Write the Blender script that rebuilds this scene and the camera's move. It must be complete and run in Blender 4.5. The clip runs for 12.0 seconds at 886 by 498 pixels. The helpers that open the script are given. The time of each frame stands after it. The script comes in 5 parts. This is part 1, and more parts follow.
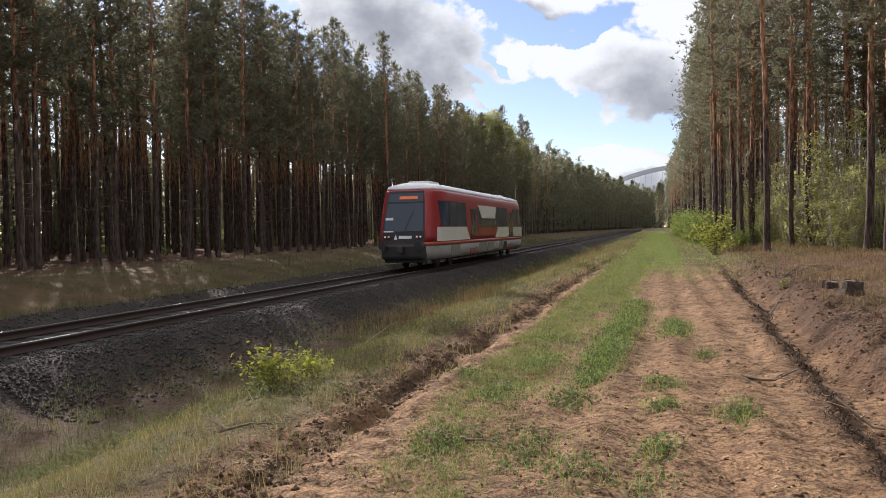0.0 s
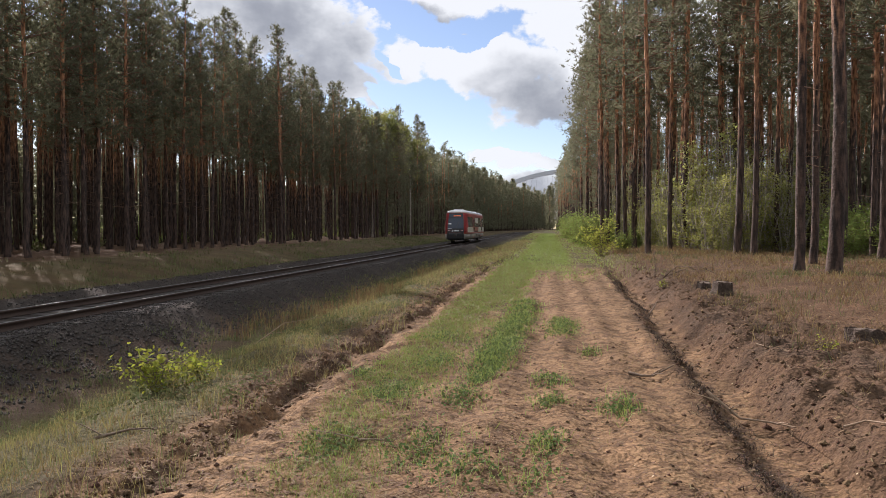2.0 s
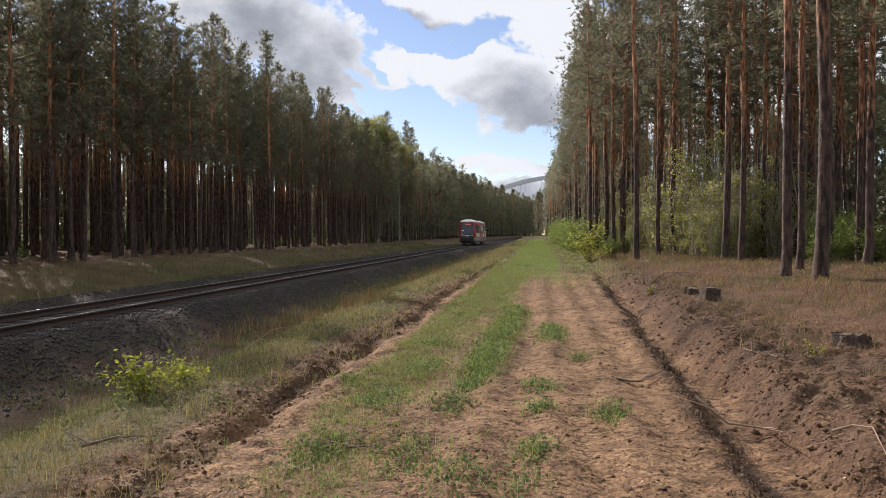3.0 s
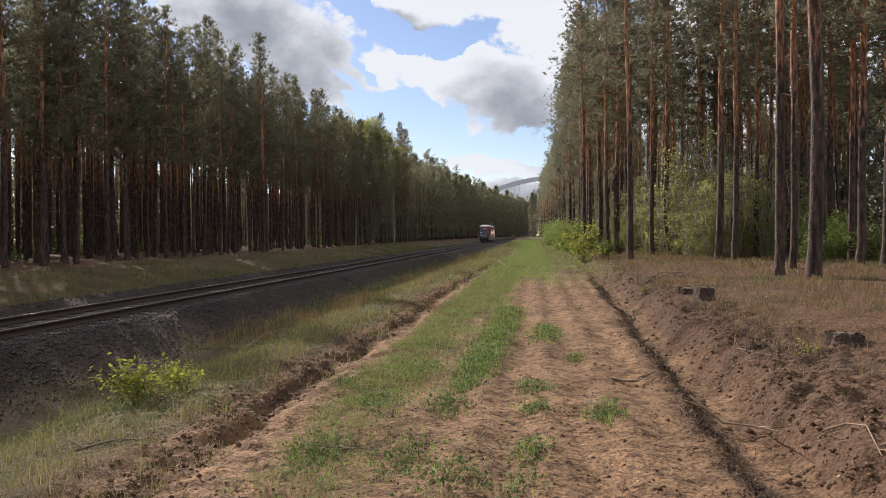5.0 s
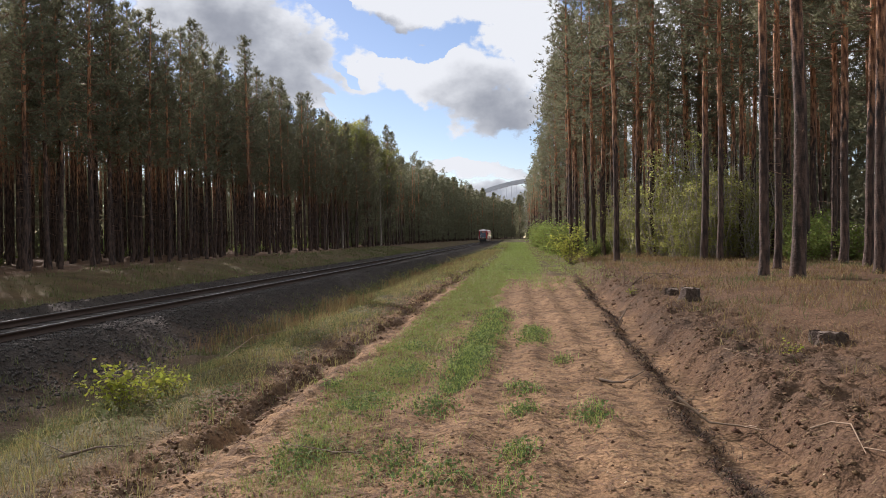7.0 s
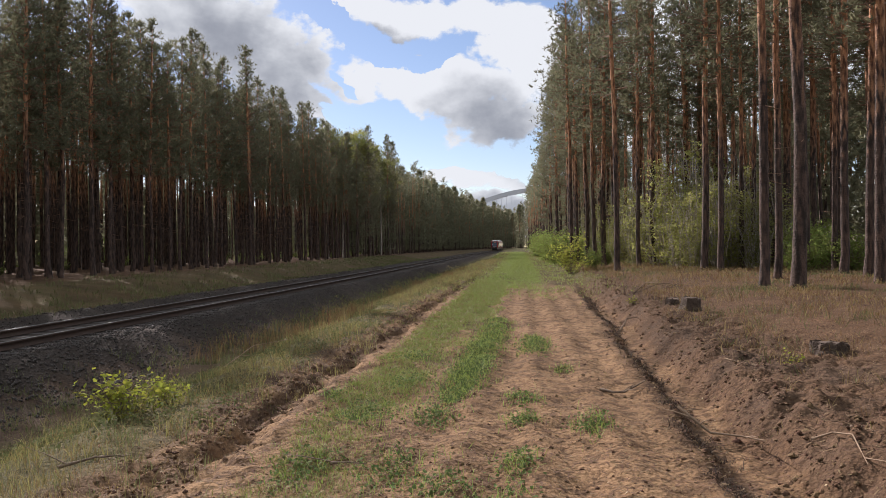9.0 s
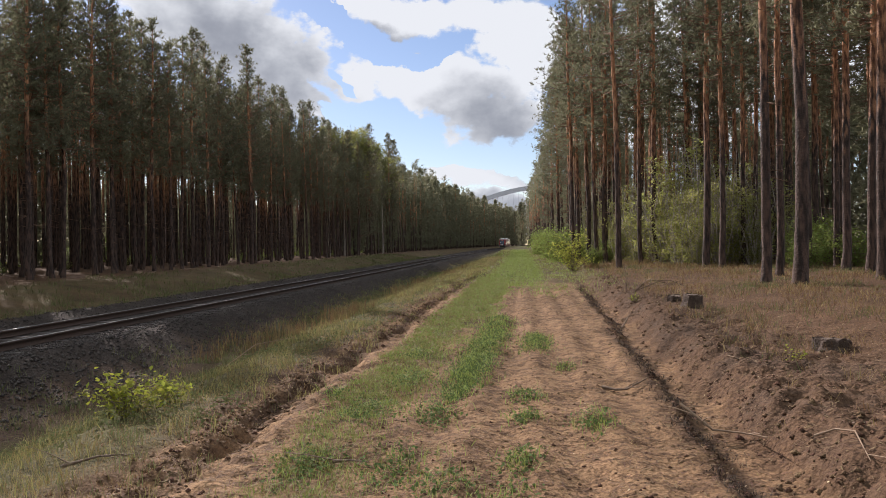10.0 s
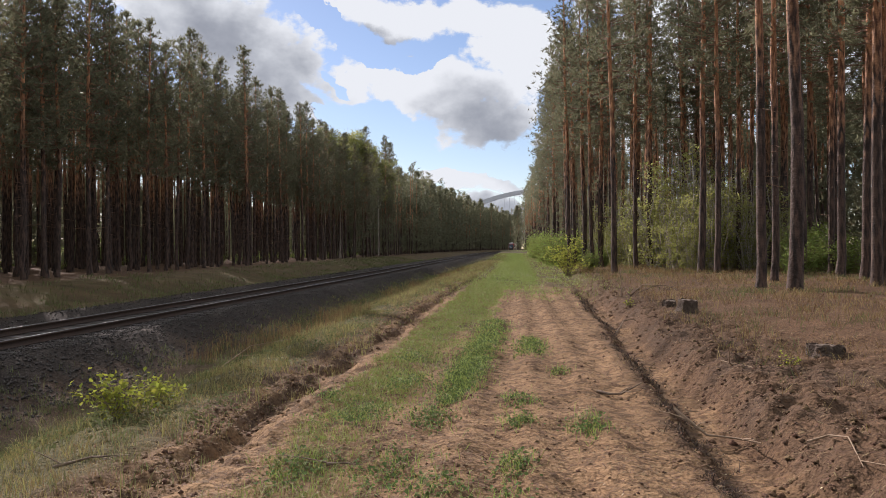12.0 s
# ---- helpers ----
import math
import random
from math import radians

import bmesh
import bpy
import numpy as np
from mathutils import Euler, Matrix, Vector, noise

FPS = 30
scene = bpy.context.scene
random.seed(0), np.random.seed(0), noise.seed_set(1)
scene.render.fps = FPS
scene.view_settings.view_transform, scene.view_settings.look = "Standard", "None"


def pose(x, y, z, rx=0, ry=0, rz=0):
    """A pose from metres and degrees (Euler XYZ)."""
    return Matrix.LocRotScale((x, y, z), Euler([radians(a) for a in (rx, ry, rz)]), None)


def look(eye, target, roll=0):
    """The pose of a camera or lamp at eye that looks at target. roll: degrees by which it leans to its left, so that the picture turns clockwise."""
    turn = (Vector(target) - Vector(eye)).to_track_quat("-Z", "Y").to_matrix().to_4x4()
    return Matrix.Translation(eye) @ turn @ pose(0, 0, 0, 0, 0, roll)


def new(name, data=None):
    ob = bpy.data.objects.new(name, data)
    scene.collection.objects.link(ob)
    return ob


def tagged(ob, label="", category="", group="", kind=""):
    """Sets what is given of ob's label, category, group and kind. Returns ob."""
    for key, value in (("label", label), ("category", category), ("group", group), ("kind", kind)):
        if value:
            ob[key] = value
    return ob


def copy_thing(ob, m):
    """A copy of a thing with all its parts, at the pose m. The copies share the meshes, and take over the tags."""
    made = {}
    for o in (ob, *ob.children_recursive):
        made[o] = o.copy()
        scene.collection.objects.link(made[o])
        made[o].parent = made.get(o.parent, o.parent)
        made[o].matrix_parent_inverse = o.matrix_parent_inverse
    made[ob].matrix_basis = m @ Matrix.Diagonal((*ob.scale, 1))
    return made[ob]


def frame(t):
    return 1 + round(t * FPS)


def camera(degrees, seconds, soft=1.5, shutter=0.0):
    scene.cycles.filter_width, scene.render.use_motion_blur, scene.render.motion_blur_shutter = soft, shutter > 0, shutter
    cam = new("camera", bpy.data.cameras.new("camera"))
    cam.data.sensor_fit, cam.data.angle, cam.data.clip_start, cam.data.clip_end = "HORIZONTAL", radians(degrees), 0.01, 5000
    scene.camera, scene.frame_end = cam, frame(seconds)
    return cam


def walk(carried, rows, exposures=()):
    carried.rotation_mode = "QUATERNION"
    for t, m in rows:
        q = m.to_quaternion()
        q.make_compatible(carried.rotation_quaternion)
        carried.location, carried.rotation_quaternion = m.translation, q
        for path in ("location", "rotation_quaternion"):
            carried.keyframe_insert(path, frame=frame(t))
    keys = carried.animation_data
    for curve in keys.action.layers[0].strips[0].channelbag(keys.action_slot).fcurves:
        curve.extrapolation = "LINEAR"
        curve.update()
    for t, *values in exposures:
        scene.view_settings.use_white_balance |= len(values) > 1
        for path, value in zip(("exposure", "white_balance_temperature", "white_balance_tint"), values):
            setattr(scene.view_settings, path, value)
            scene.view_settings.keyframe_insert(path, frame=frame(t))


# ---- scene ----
cam = camera(62.78, 12.0, soft=0.8)
walk(cam, [
    (0.0, pose(0, 0, 1.6, 88.57, 1.04, 16.53)),
    (0.5, pose(0, 0, 1.6, 88.68, 0.66, 13.34)),
    (1.0, pose(0, 0, 1.6, 88.51, 0.38, 10.84)),
    (1.5, pose(0, 0, 1.6, 88.46, 0.30, 9.33)),
    (2.0, pose(0, 0, 1.6, 88.44, 0.19, 8.25)),
    (2.5, pose(0, 0, 1.6, 88.64, 0.19, 7.64)),
    (3.0, pose(0, 0, 1.6, 88.90, 0.20, 7.40)),
    (5.0, pose(0, 0, 1.6, 89.00, 0.52, 6.95)),
    (5.5, pose(0, 0, 1.6, 89.30, 0.47, 6.74)),
    (6.0, pose(0, 0, 1.6, 89.34, 0.58, 6.50)),
    (6.5, pose(0, 0, 1.6, 89.29, 0.74, 6.10)),
    (7.0, pose(0, 0, 1.6, 89.20, 0.87, 5.93)),
    (9.0, pose(0, 0, 1.6, 89.94, 0.81, 5.96)),
    (9.5, pose(0, 0, 1.6, 89.92, 0.90, 5.95)),
    (10.0, pose(0, 0, 1.6, 89.79, 1.05, 6.08)),
    (10.5, pose(0, 0, 1.6, 89.77, 1.06, 6.09)),
    (11.0, pose(0, 0, 1.6, 89.84, 0.96, 6.06)),
    (11.5, pose(0, 0, 1.6, 89.96, 0.77, 5.99)),
    (12.0, pose(0, 0, 1.6, 90.03, 0.55, 5.75)),
], exposures=[(0.0, 0.88, 6400, 22), (3.0, 0.76, 6400, 22), (12.0, 0.68, 6400, 22)])

# ---------- world, sun ----------
SUN_AZ, SUN_EL = radians(42), radians(29.3)      # to the left of the track's heading; height
to_sun = Vector((-math.sin(SUN_AZ) * math.cos(SUN_EL), math.cos(SUN_AZ) * math.cos(SUN_EL), math.sin(SUN_EL)))
world = bpy.data.worlds.new("sky")
scene.world = world
world.use_nodes = True
wn = world.node_tree
sky = wn.nodes.new("ShaderNodeTexSky")
sky.sky_type, sky.sun_disc = "NISHITA", False
sky.sun_elevation, sky.sun_rotation = SUN_EL, -SUN_AZ
sky.air_density, sky.dust_density, sky.ozone_density = 1.0, 0.2, 1.7
wn.nodes["Background"].inputs["Strength"].default_value = 0.073
wn.links.new(sky.outputs[0], wn.nodes["Background"].inputs["Color"])
sun_data = bpy.data.lights.new("sun", "SUN")
sun_data.energy, sun_data.angle, sun_data.color = 4.3, radians(0.5), (1.0, 0.93, 0.83)
sun = new("sun", sun_data)
sun.matrix_basis = look(to_sun * 100, (0, 0, 0))


# ---------- small tools ----------
def empty(name, m=None):
    ob = new(name)
    ob.empty_display_size = 0.3
    if m is not None:
        ob.matrix_basis = m
    return ob


def mesh_of(name, verts, faces, mats, smooth=False):
    """A mesh from arrays; faces all have the same number of corners."""
    verts, faces = np.asarray(verts, np.float32), np.asarray(faces, np.int32)
    me = bpy.data.meshes.new(name)
    k = faces.shape[1]
    me.vertices.add(len(verts))
    me.vertices.foreach_set("co", verts.ravel())
    me.loops.add(faces.size)
    me.loops.foreach_set("vertex_index", faces.ravel())
    me.polygons.add(len(faces))
    me.polygons.foreach_set("loop_start", np.arange(0, faces.size, k, dtype=np.int32))
    if smooth:
        me.polygons.foreach_set("use_smooth", np.ones(len(faces), bool))
    me.update(calc_edges=True)
    for m in (mats if isinstance(mats, (list, tuple)) else [mats]):
        me.materials.append(m)
    return me


def part(name, data, material, parent, label=""):
    """Links a bmesh or a mesh as one mesh object under a thing."""
    if isinstance(data, bmesh.types.BMesh):
        me = bpy.data.meshes.new(name)
        data.to_mesh(me)
        data.free()
        me.materials.append(material)
    else:
        me = data
    ob = new(name, me)
    ob.parent = parent
    return tagged(ob, label)


def box(bm, x0, x1, y0, y1, z0, z1, bevel=0.0):
    made = bmesh.ops.create_cube(bm, size=1.0)["verts"]
    for v in made:
        v.co = ((x0 + x1) / 2 + v.co.x * (x1 - x0), (y0 + y1) / 2 + v.co.y * (y1 - y0), (z0 + z1) / 2 + v.co.z * (z1 - z0))
    if bevel:
        edges = list({e for v in made for e in v.link_edges})
        bmesh.ops.bevel(bm, geom=edges, offset=bevel, segments=2, affect="EDGES", profile=0.5)
    return bm


def boxed(*size, bevel=0.0):
    return box(bmesh.new(), *size, bevel=bevel)


def hash01(ix, iy, seed):
    n = (ix.astype(np.int64) * 374761393 + iy.astype(np.int64) * 668265263 + seed * 974634) & 0x7FFFFFFF
    n = ((n ^ (n >> 13)) * 1274126177) & 0x7FFFFFFF
    return ((n ^ (n >> 16)) & 0xFFFF) / 65535.0


def value_noise(x, y, seed=0):
    x, y = np.broadcast_arrays(np.asarray(x, float), np.asarray(y, float))
    ix, iy = np.floor(x), np.floor(y)
    fx, fy = x - ix, y - iy
    fx, fy = fx * fx * (3 - 2 * fx), fy * fy * (3 - 2 * fy)
    a, b = hash01(ix, iy, seed), hash01(ix + 1, iy, seed)
    c, d = hash01(ix, iy + 1, seed), hash01(ix + 1, iy + 1, seed)
    return (a + (b - a) * fx) * (1 - fy) + (c + (d - c) * fx) * fy


def fbm(x, y, seed=0, octaves=4):
    """Layered noise, about -1 to 1."""
    x, y = np.asarray(x, float), np.asarray(y, float)
    total, amp = 0.0, 1.0
    for i in range(octaves):
        total = total + amp * (2 * value_noise(x * 2 ** i, y * 2 ** i, seed + 17 * i) - 1)
        amp *= 0.5
    return total / 1.6


def step(a, b, x):
    u = np.clip((np.asarray(x, float) - a) / (b - a), 0, 1)
    return u * u * (3 - 2 * u)


# ---------- materials ----------
def material(name, color, rough=0.8, metal=0.0, grain=None, stain=None, bump=0.0, bump_scale=40.0, translucent=0.0,
             vary=0.0, spec=0.4):
    """A procedural surface. grain, stain: (scale, colour, amount) of a fine and a coarse variation; vary: change from piece to piece."""
    m = bpy.data.materials.new(name)
    m.use_nodes = True
    n, l = m.node_tree.nodes, m.node_tree.links
    bsdf = n["Principled BSDF"]
    bsdf.inputs["Roughness"].default_value, bsdf.inputs["Metallic"].default_value = rough, metal
    bsdf.inputs["Specular IOR Level"].default_value = spec
    coord = n.new("ShaderNodeTexCoord")
    rgb = n.new("ShaderNodeRGB")
    rgb.outputs[0].default_value = (*color, 1)
    out = rgb.outputs[0]
    for layer, detail in ((stain, 3.0), (grain, 6.0)):
        if layer:
            scale, tint, amount = layer
            tex = n.new("ShaderNodeTexNoise")
            tex.inputs["Scale"].default_value, tex.inputs["Detail"].default_value = scale, detail
            tex.inputs["Roughness"].default_value = 0.65
            l.new(coord.outputs["Object"], tex.inputs["Vector"])
            ramp = n.new("ShaderNodeMapRange")
            ramp.inputs["From Min"].default_value, ramp.inputs["From Max"].default_value = 0.38, 0.66
            ramp.inputs["To Max"].default_value = amount
            l.new(tex.outputs["Fac"], ramp.inputs["Value"])
            mix = n.new("ShaderNodeMix")
            mix.data_type = "RGBA"
            mix.inputs["B"].default_value = (*tint, 1)
            l.new(ramp.outputs[0], mix.inputs["Factor"])
            l.new(out, mix.inputs["A"])
            out = mix.outputs["Result"]
    if vary:
        geo, info = n.new("ShaderNodeNewGeometry"), n.new("ShaderNodeObjectInfo")
        add = n.new("ShaderNodeMath")
        add.operation = "ADD"
        l.new(geo.outputs["Random Per Island"], add.inputs[0])
        l.new(info.outputs["Random"], add.inputs[1])
        span = n.new("ShaderNodeMapRange")
        span.inputs["From Max"].default_value = 2.0
        span.inputs["To Min"].default_value, span.inputs["To Max"].default_value = 1 - vary, 1 + vary
        l.new(add.outputs[0], span.inputs["Value"])
        hsv = n.new("ShaderNodeHueSaturation")
        l.new(span.outputs[0], hsv.inputs["Value"])
        hue = n.new("ShaderNodeMapRange")
        hue.inputs["To Min"].default_value, hue.inputs["To Max"].default_value = 0.5 - vary * 0.05, 0.5 + vary * 0.05
        l.new(geo.outputs["Random Per Island"], hue.inputs["Value"])
        l.new(hue.outputs[0], hsv.inputs["Hue"])
        l.new(out, hsv.inputs["Color"])
        out = hsv.outputs[0]
    l.new(out, bsdf.inputs["Base Color"])
    if bump:
        tex = n.new("ShaderNodeTexNoise")
        tex.inputs["Scale"].default_value, tex.inputs["Detail"].default_value = bump_scale, 5.0
        l.new(coord.outputs["Object"], tex.inputs["Vector"])
        bp = n.new("ShaderNodeBump")
        bp.inputs["Strength"].default_value, bp.inputs["Distance"].default_value = bump, 0.05
        l.new(tex.outputs["Fac"], bp.inputs["Height"])
        l.new(bp.outputs[0], bsdf.inputs["Normal"])
    if translucent:
        tr = n.new("ShaderNodeBsdfTranslucent")
        l.new(out, tr.inputs["Color"])
        mixer = n.new("ShaderNodeMixShader")
        mixer.inputs[0].default_value = translucent
        l.new(bsdf.outputs[0], mixer.inputs[1])
        l.new(tr.outputs[0], mixer.inputs[2])
        l.new(mixer.outputs[0], n["Material Output"].inputs["Surface"])
    return m


def glowing(name, color, strength):
    m = bpy.data.materials.new(name)
    m.use_nodes = True
    b = m.node_tree.nodes["Principled BSDF"]
    b.inputs["Base Color"].default_value = (*color, 1)
    b.inputs["Emission Color"].default_value, b.inputs["Emission Strength"].default_value = (*color, 1), strength
    return m


def bark_material():
    """Scots pine: grey-brown plates low on the stem, thin orange bark above."""
    m = material("pine_bark", (0.10, 0.07, 0.055), 0.9, bump=0.9, bump_scale=14.0)
    n, l = m.node_tree.nodes, m.node_tree.links
    coord = n.new("ShaderNodeTexCoord")
    sep = n.new("ShaderNodeSeparateXYZ")
    l.new(coord.outputs["Object"], sep.inputs[0])
    squash = n.new("ShaderNodeMapping")
    squash.inputs["Scale"].default_value = (1, 1, 0.22)
    l.new(coord.outputs["Object"], squash.inputs["Vector"])
    tex = n.new("ShaderNodeTexNoise")
    tex.inputs["Scale"].default_value, tex.inputs["Detail"].default_value = 11.0, 6.0
    l.new(squash.outputs[0], tex.inputs["Vector"])
    big = n.new("ShaderNodeMath")
    big.operation = "MULTIPLY_ADD"
    big.inputs[1].default_value = 7.0
    l.new(tex.outputs["Fac"], big.inputs[0])
    l.new(sep.outputs["Z"], big.inputs[2])
    high = n.new("ShaderNodeMapRange")
    high.inputs["From Min"].default_value, high.inputs["From Max"].default_value = 9.0, 13.5
    l.new(big.outputs[0], high.inputs["Value"])
    low = n.new("ShaderNodeValToRGB")
    low.color_ramp.elements[0].position, low.color_ramp.elements[0].color = 0.38, (0.025, 0.018, 0.015, 1)
    low.color_ramp.elements[1].position, low.color_ramp.elements[1].color = 0.62, (0.102, 0.066, 0.052, 1)
    l.new(tex.outputs["Fac"], low.inputs[0])
    top = n.new("ShaderNodeValToRGB")
    top.color_ramp.elements[0].position, top.color_ramp.elements[0].color = 0.35, (0.20, 0.085, 0.043, 1)
    top.color_ramp.elements[1].position, top.color_ramp.elements[1].color = 0.65, (0.52, 0.27, 0.14, 1)
    l.new(tex.outputs["Fac"], top.inputs[0])
    mix = n.new("ShaderNodeMix")
    mix.data_type = "RGBA"
    l.new(high.outputs[0], mix.inputs["Factor"])
    l.new(low.outputs[0], mix.inputs["A"])
    l.new(top.outputs[0], mix.inputs["B"])
    l.new(mix.outputs["Result"], n["Principled BSDF"].inputs["Base Color"])
    return m


def ground_material():
    """Bare sand, dark turned soil, turf, needle litter and ballast, laid out by the mesh's own soil weights. The dark
    soil also carries painted shade in ruts and ditch.
    """
    m = material("ground_soil", (0.3, 0.2, 0.12), 0.95, bump=0.8, bump_scale=22.0, spec=0.1)
    n, l = m.node_tree.nodes, m.node_tree.links
    coord = n.new("ShaderNodeTexCoord")

    def two_tone(scale, a, b, lo=0.36, hi=0.66):
        tex = n.new("ShaderNodeTexNoise")
        tex.inputs["Scale"].default_value, tex.inputs["Detail"].default_value, tex.inputs["Roughness"].default_value = scale, 8.0, 0.7
        l.new(coord.outputs["Object"], tex.inputs["Vector"])
        ramp = n.new("ShaderNodeValToRGB")
        ramp.color_ramp.elements[0].position, ramp.color_ramp.elements[0].color = lo, (*a, 1)
        ramp.color_ramp.elements[1].position, ramp.color_ramp.elements[1].color = hi, (*b, 1)
        l.new(tex.outputs["Fac"], ramp.inputs[0])
        return ramp.outputs[0]

    def blend(fac, a, b):
        mix = n.new("ShaderNodeMix")
        mix.data_type = "RGBA"
        l.new(fac, mix.inputs["Factor"])
        l.new(a, mix.inputs["A"])
        l.new(b, mix.inputs["B"])
        return mix.outputs["Result"]

    att = n.new("ShaderNodeAttribute")
    att.attribute_name = "soil"
    sep = n.new("ShaderNodeSeparateColor")
    l.new(att.outputs["Color"], sep.inputs[0])
    sand = two_tone(3.0, (0.225, 0.136, 0.076), (0.42, 0.275, 0.148))
    speck = two_tone(38.0, (0.045, 0.027, 0.019), (0.29, 0.178, 0.10), 0.36, 0.55)
    half = n.new("ShaderNodeValue")
    half.outputs[0].default_value = 0.64
    sand = blend(half.outputs[0], sand, speck)
    patch = n.new("ShaderNodeTexNoise")
    patch.inputs["Scale"].default_value, patch.inputs["Detail"].default_value, patch.inputs["Roughness"].default_value = 6.5, 9.0, 0.72
    l.new(coord.outputs["Object"], patch.inputs["Vector"])
    worn = n.new("ShaderNodeMapRange")
    worn.inputs["From Min"].default_value, worn.inputs["From Max"].default_value, worn.inputs["To Max"].default_value = 0.485, 0.56, 0.85
    l.new(patch.outputs["Fac"], worn.inputs["Value"])
    sand = blend(worn.outputs[0], sand, two_tone(34.0, (0.042, 0.026, 0.017), (0.185, 0.112, 0.066)))
    litter = two_tone(26.0, (0.038, 0.022, 0.014), (0.20, 0.12, 0.07))
    turf = two_tone(18.0, (0.035, 0.04, 0.016), (0.16, 0.14, 0.062))
    stone = two_tone(30.0, (0.016, 0.013, 0.011), (0.085, 0.07, 0.06))
    # dark soil tone, also used to paint shade in ruts and ditch
    humus_shade = two_tone(24.0, (0.026, 0.017, 0.012), (0.165, 0.108, 0.072), 0.34, 0.68)
    out = blend(sep.outputs[0], litter, sand)
    out = blend(att.outputs["Alpha"], out, humus_shade)
    out = blend(sep.outputs[1], out, turf)
    out = blend(sep.outputs[2], out, stone)
    # broad damp and dry patches
    broad = n.new("ShaderNodeTexNoise")
    broad.inputs["Scale"].default_value, broad.inputs["Detail"].default_value, broad.inputs["Roughness"].default_value = 0.55, 7.0, 0.65
    l.new(coord.outputs["Object"], broad.inputs["Vector"])
    span = n.new("ShaderNodeMapRange")
    span.inputs["From Min"].default_value, span.inputs["From Max"].default_value = 0.32, 0.68
    span.inputs["To Min"].default_value, span.inputs["To Max"].default_value = 0.56, 1.16
    l.new(broad.outputs["Fac"], span.inputs["Value"])
    hsv = n.new("ShaderNodeHueSaturation")
    l.new(span.outputs[0], hsv.inputs["Value"])
    l.new(out, hsv.inputs["Color"])
    l.new(hsv.outputs[0], n["Principled BSDF"].inputs["Base Color"])
    return m


def cloud_material():
    """Sunlit and grey cumulus on the far sky; clear blue shows between them."""
    m = bpy.data.materials.new("cloud")
    m.use_nodes = True
    n, l = m.node_tree.nodes, m.node_tree.links
    n.remove(n["Principled BSDF"])
    uv = n.new("ShaderNodeUVMap")
    uv.uv_map = "sky_angles"

    def math_node(op, a, b=0.0, c=0.0, clamp=False):
        node = n.new("ShaderNodeMath")
        node.operation, node.use_clamp = op, clamp
        for i, v in enumerate((a, b, c)):
            if hasattr(v, "is_linked"):
                l.new(v, node.inputs[i])
            else:
                node.inputs[i].default_value = v
        return node.outputs[0]

    def noise_at(scale, detail, shift=0.0, stretch=1.35):
        mp = n.new("ShaderNodeMapping")
        mp.inputs["Scale"].default_value, mp.inputs["Location"].default_value = (1, stretch, 1), (shift, shift * 0.7, 0)
        l.new(uv.outputs[0], mp.inputs["Vector"])
        tex = n.new("ShaderNodeTexNoise")
        tex.inputs["Scale"].default_value, tex.inputs["Detail"].default_value, tex.inputs["Roughness"].default_value = scale, detail, 0.55
        l.new(mp.outputs[0], tex.inputs["Vector"])
        return tex.outputs["Fac"]

    sep = n.new("ShaderNodeSeparateXYZ")
    l.new(uv.outputs[0], sep.inputs[0])
    wob_a, wob_b = noise_at(17.0, 9.0, 3.0), noise_at(17.0, 9.0, 9.0)
    px = math_node("MULTIPLY_ADD", wob_a, 0.07, math_node("SUBTRACT", sep.outputs["X"], 0.035))
    py = math_node("MULTIPLY_ADD", wob_b, 0.046, math_node("SUBTRACT", sep.outputs["Y"], 0.023))

    def blob(cx, cy, rx, ry, tilt):
        c, s = math.cos(radians(tilt)), math.sin(radians(tilt))
        dx, dy = math_node("SUBTRACT", px, cx), math_node("SUBTRACT", py, cy)
        u = math_node("ADD", math_node("MULTIPLY", dx, c / rx), math_node("MULTIPLY", dy, s / rx))
        v = math_node("ADD", math_node("MULTIPLY", dx, -s / ry), math_node("MULTIPLY", dy, c / ry))
        r = math_node("ADD", math_node("MULTIPLY", u, u), math_node("MULTIPLY", v, v))
        return math_node("SUBTRACT", 1.0, r)

    def union(items):
        out = items[0]
        for it in items[1:]:
            out = math_node("MAXIMUM", out, it)
        return out

    # angles in hundredths of a degree from the track's heading (right is positive) and from the horizon
    cover = union([blob(*b) for b in CLOUDS])
    # unseen broken cloud over the remaining sky, added as glowing fill, clear round the sun
    away = math_node("MAXIMUM", math_node("MULTIPLY", math_node("SUBTRACT", math_node("ABSOLUTE", sep.outputs["X"]), 0.46), 10.0, clamp=True),
                     math_node("MULTIPLY", math_node("SUBTRACT", sep.outputs["Y"], 0.26), 10.0, clamp=True))
    rest = math_node("SUBTRACT", math_node("MULTIPLY_ADD", noise_at(7.0, 5.0, 13.0), 5.0, -1.35), math_node("MULTIPLY_ADD", away, -6.0, 6.0))
    sun_gap = math_node("MAXIMUM", blob(-math.degrees(SUN_AZ) / 100, math.degrees(SUN_EL) / 100, 0.13, 0.11, 0), 0.0)
    cover = math_node("SUBTRACT", math_node("MAXIMUM", cover, rest), math_node("MULTIPLY", sun_gap, 14.0))
    gaps = math_node("MAXIMUM", union([blob(*b) for b in CLOUD_GAPS]), 0.0)
    cover = math_node("SUBTRACT", cover, math_node("MULTIPLY", gaps, 1.7))
    thin = math_node("MULTIPLY_ADD", noise_at(30.0, 12.0, 1.0), 2.6, math_node("SUBTRACT", cover, 1.42))
    alpha = n.new("ShaderNodeMapRange")
    alpha.interpolation_type = "SMOOTHSTEP"
    alpha.inputs["From Min"].default_value, alpha.inputs["From Max"].default_value = 0.0, 0.34
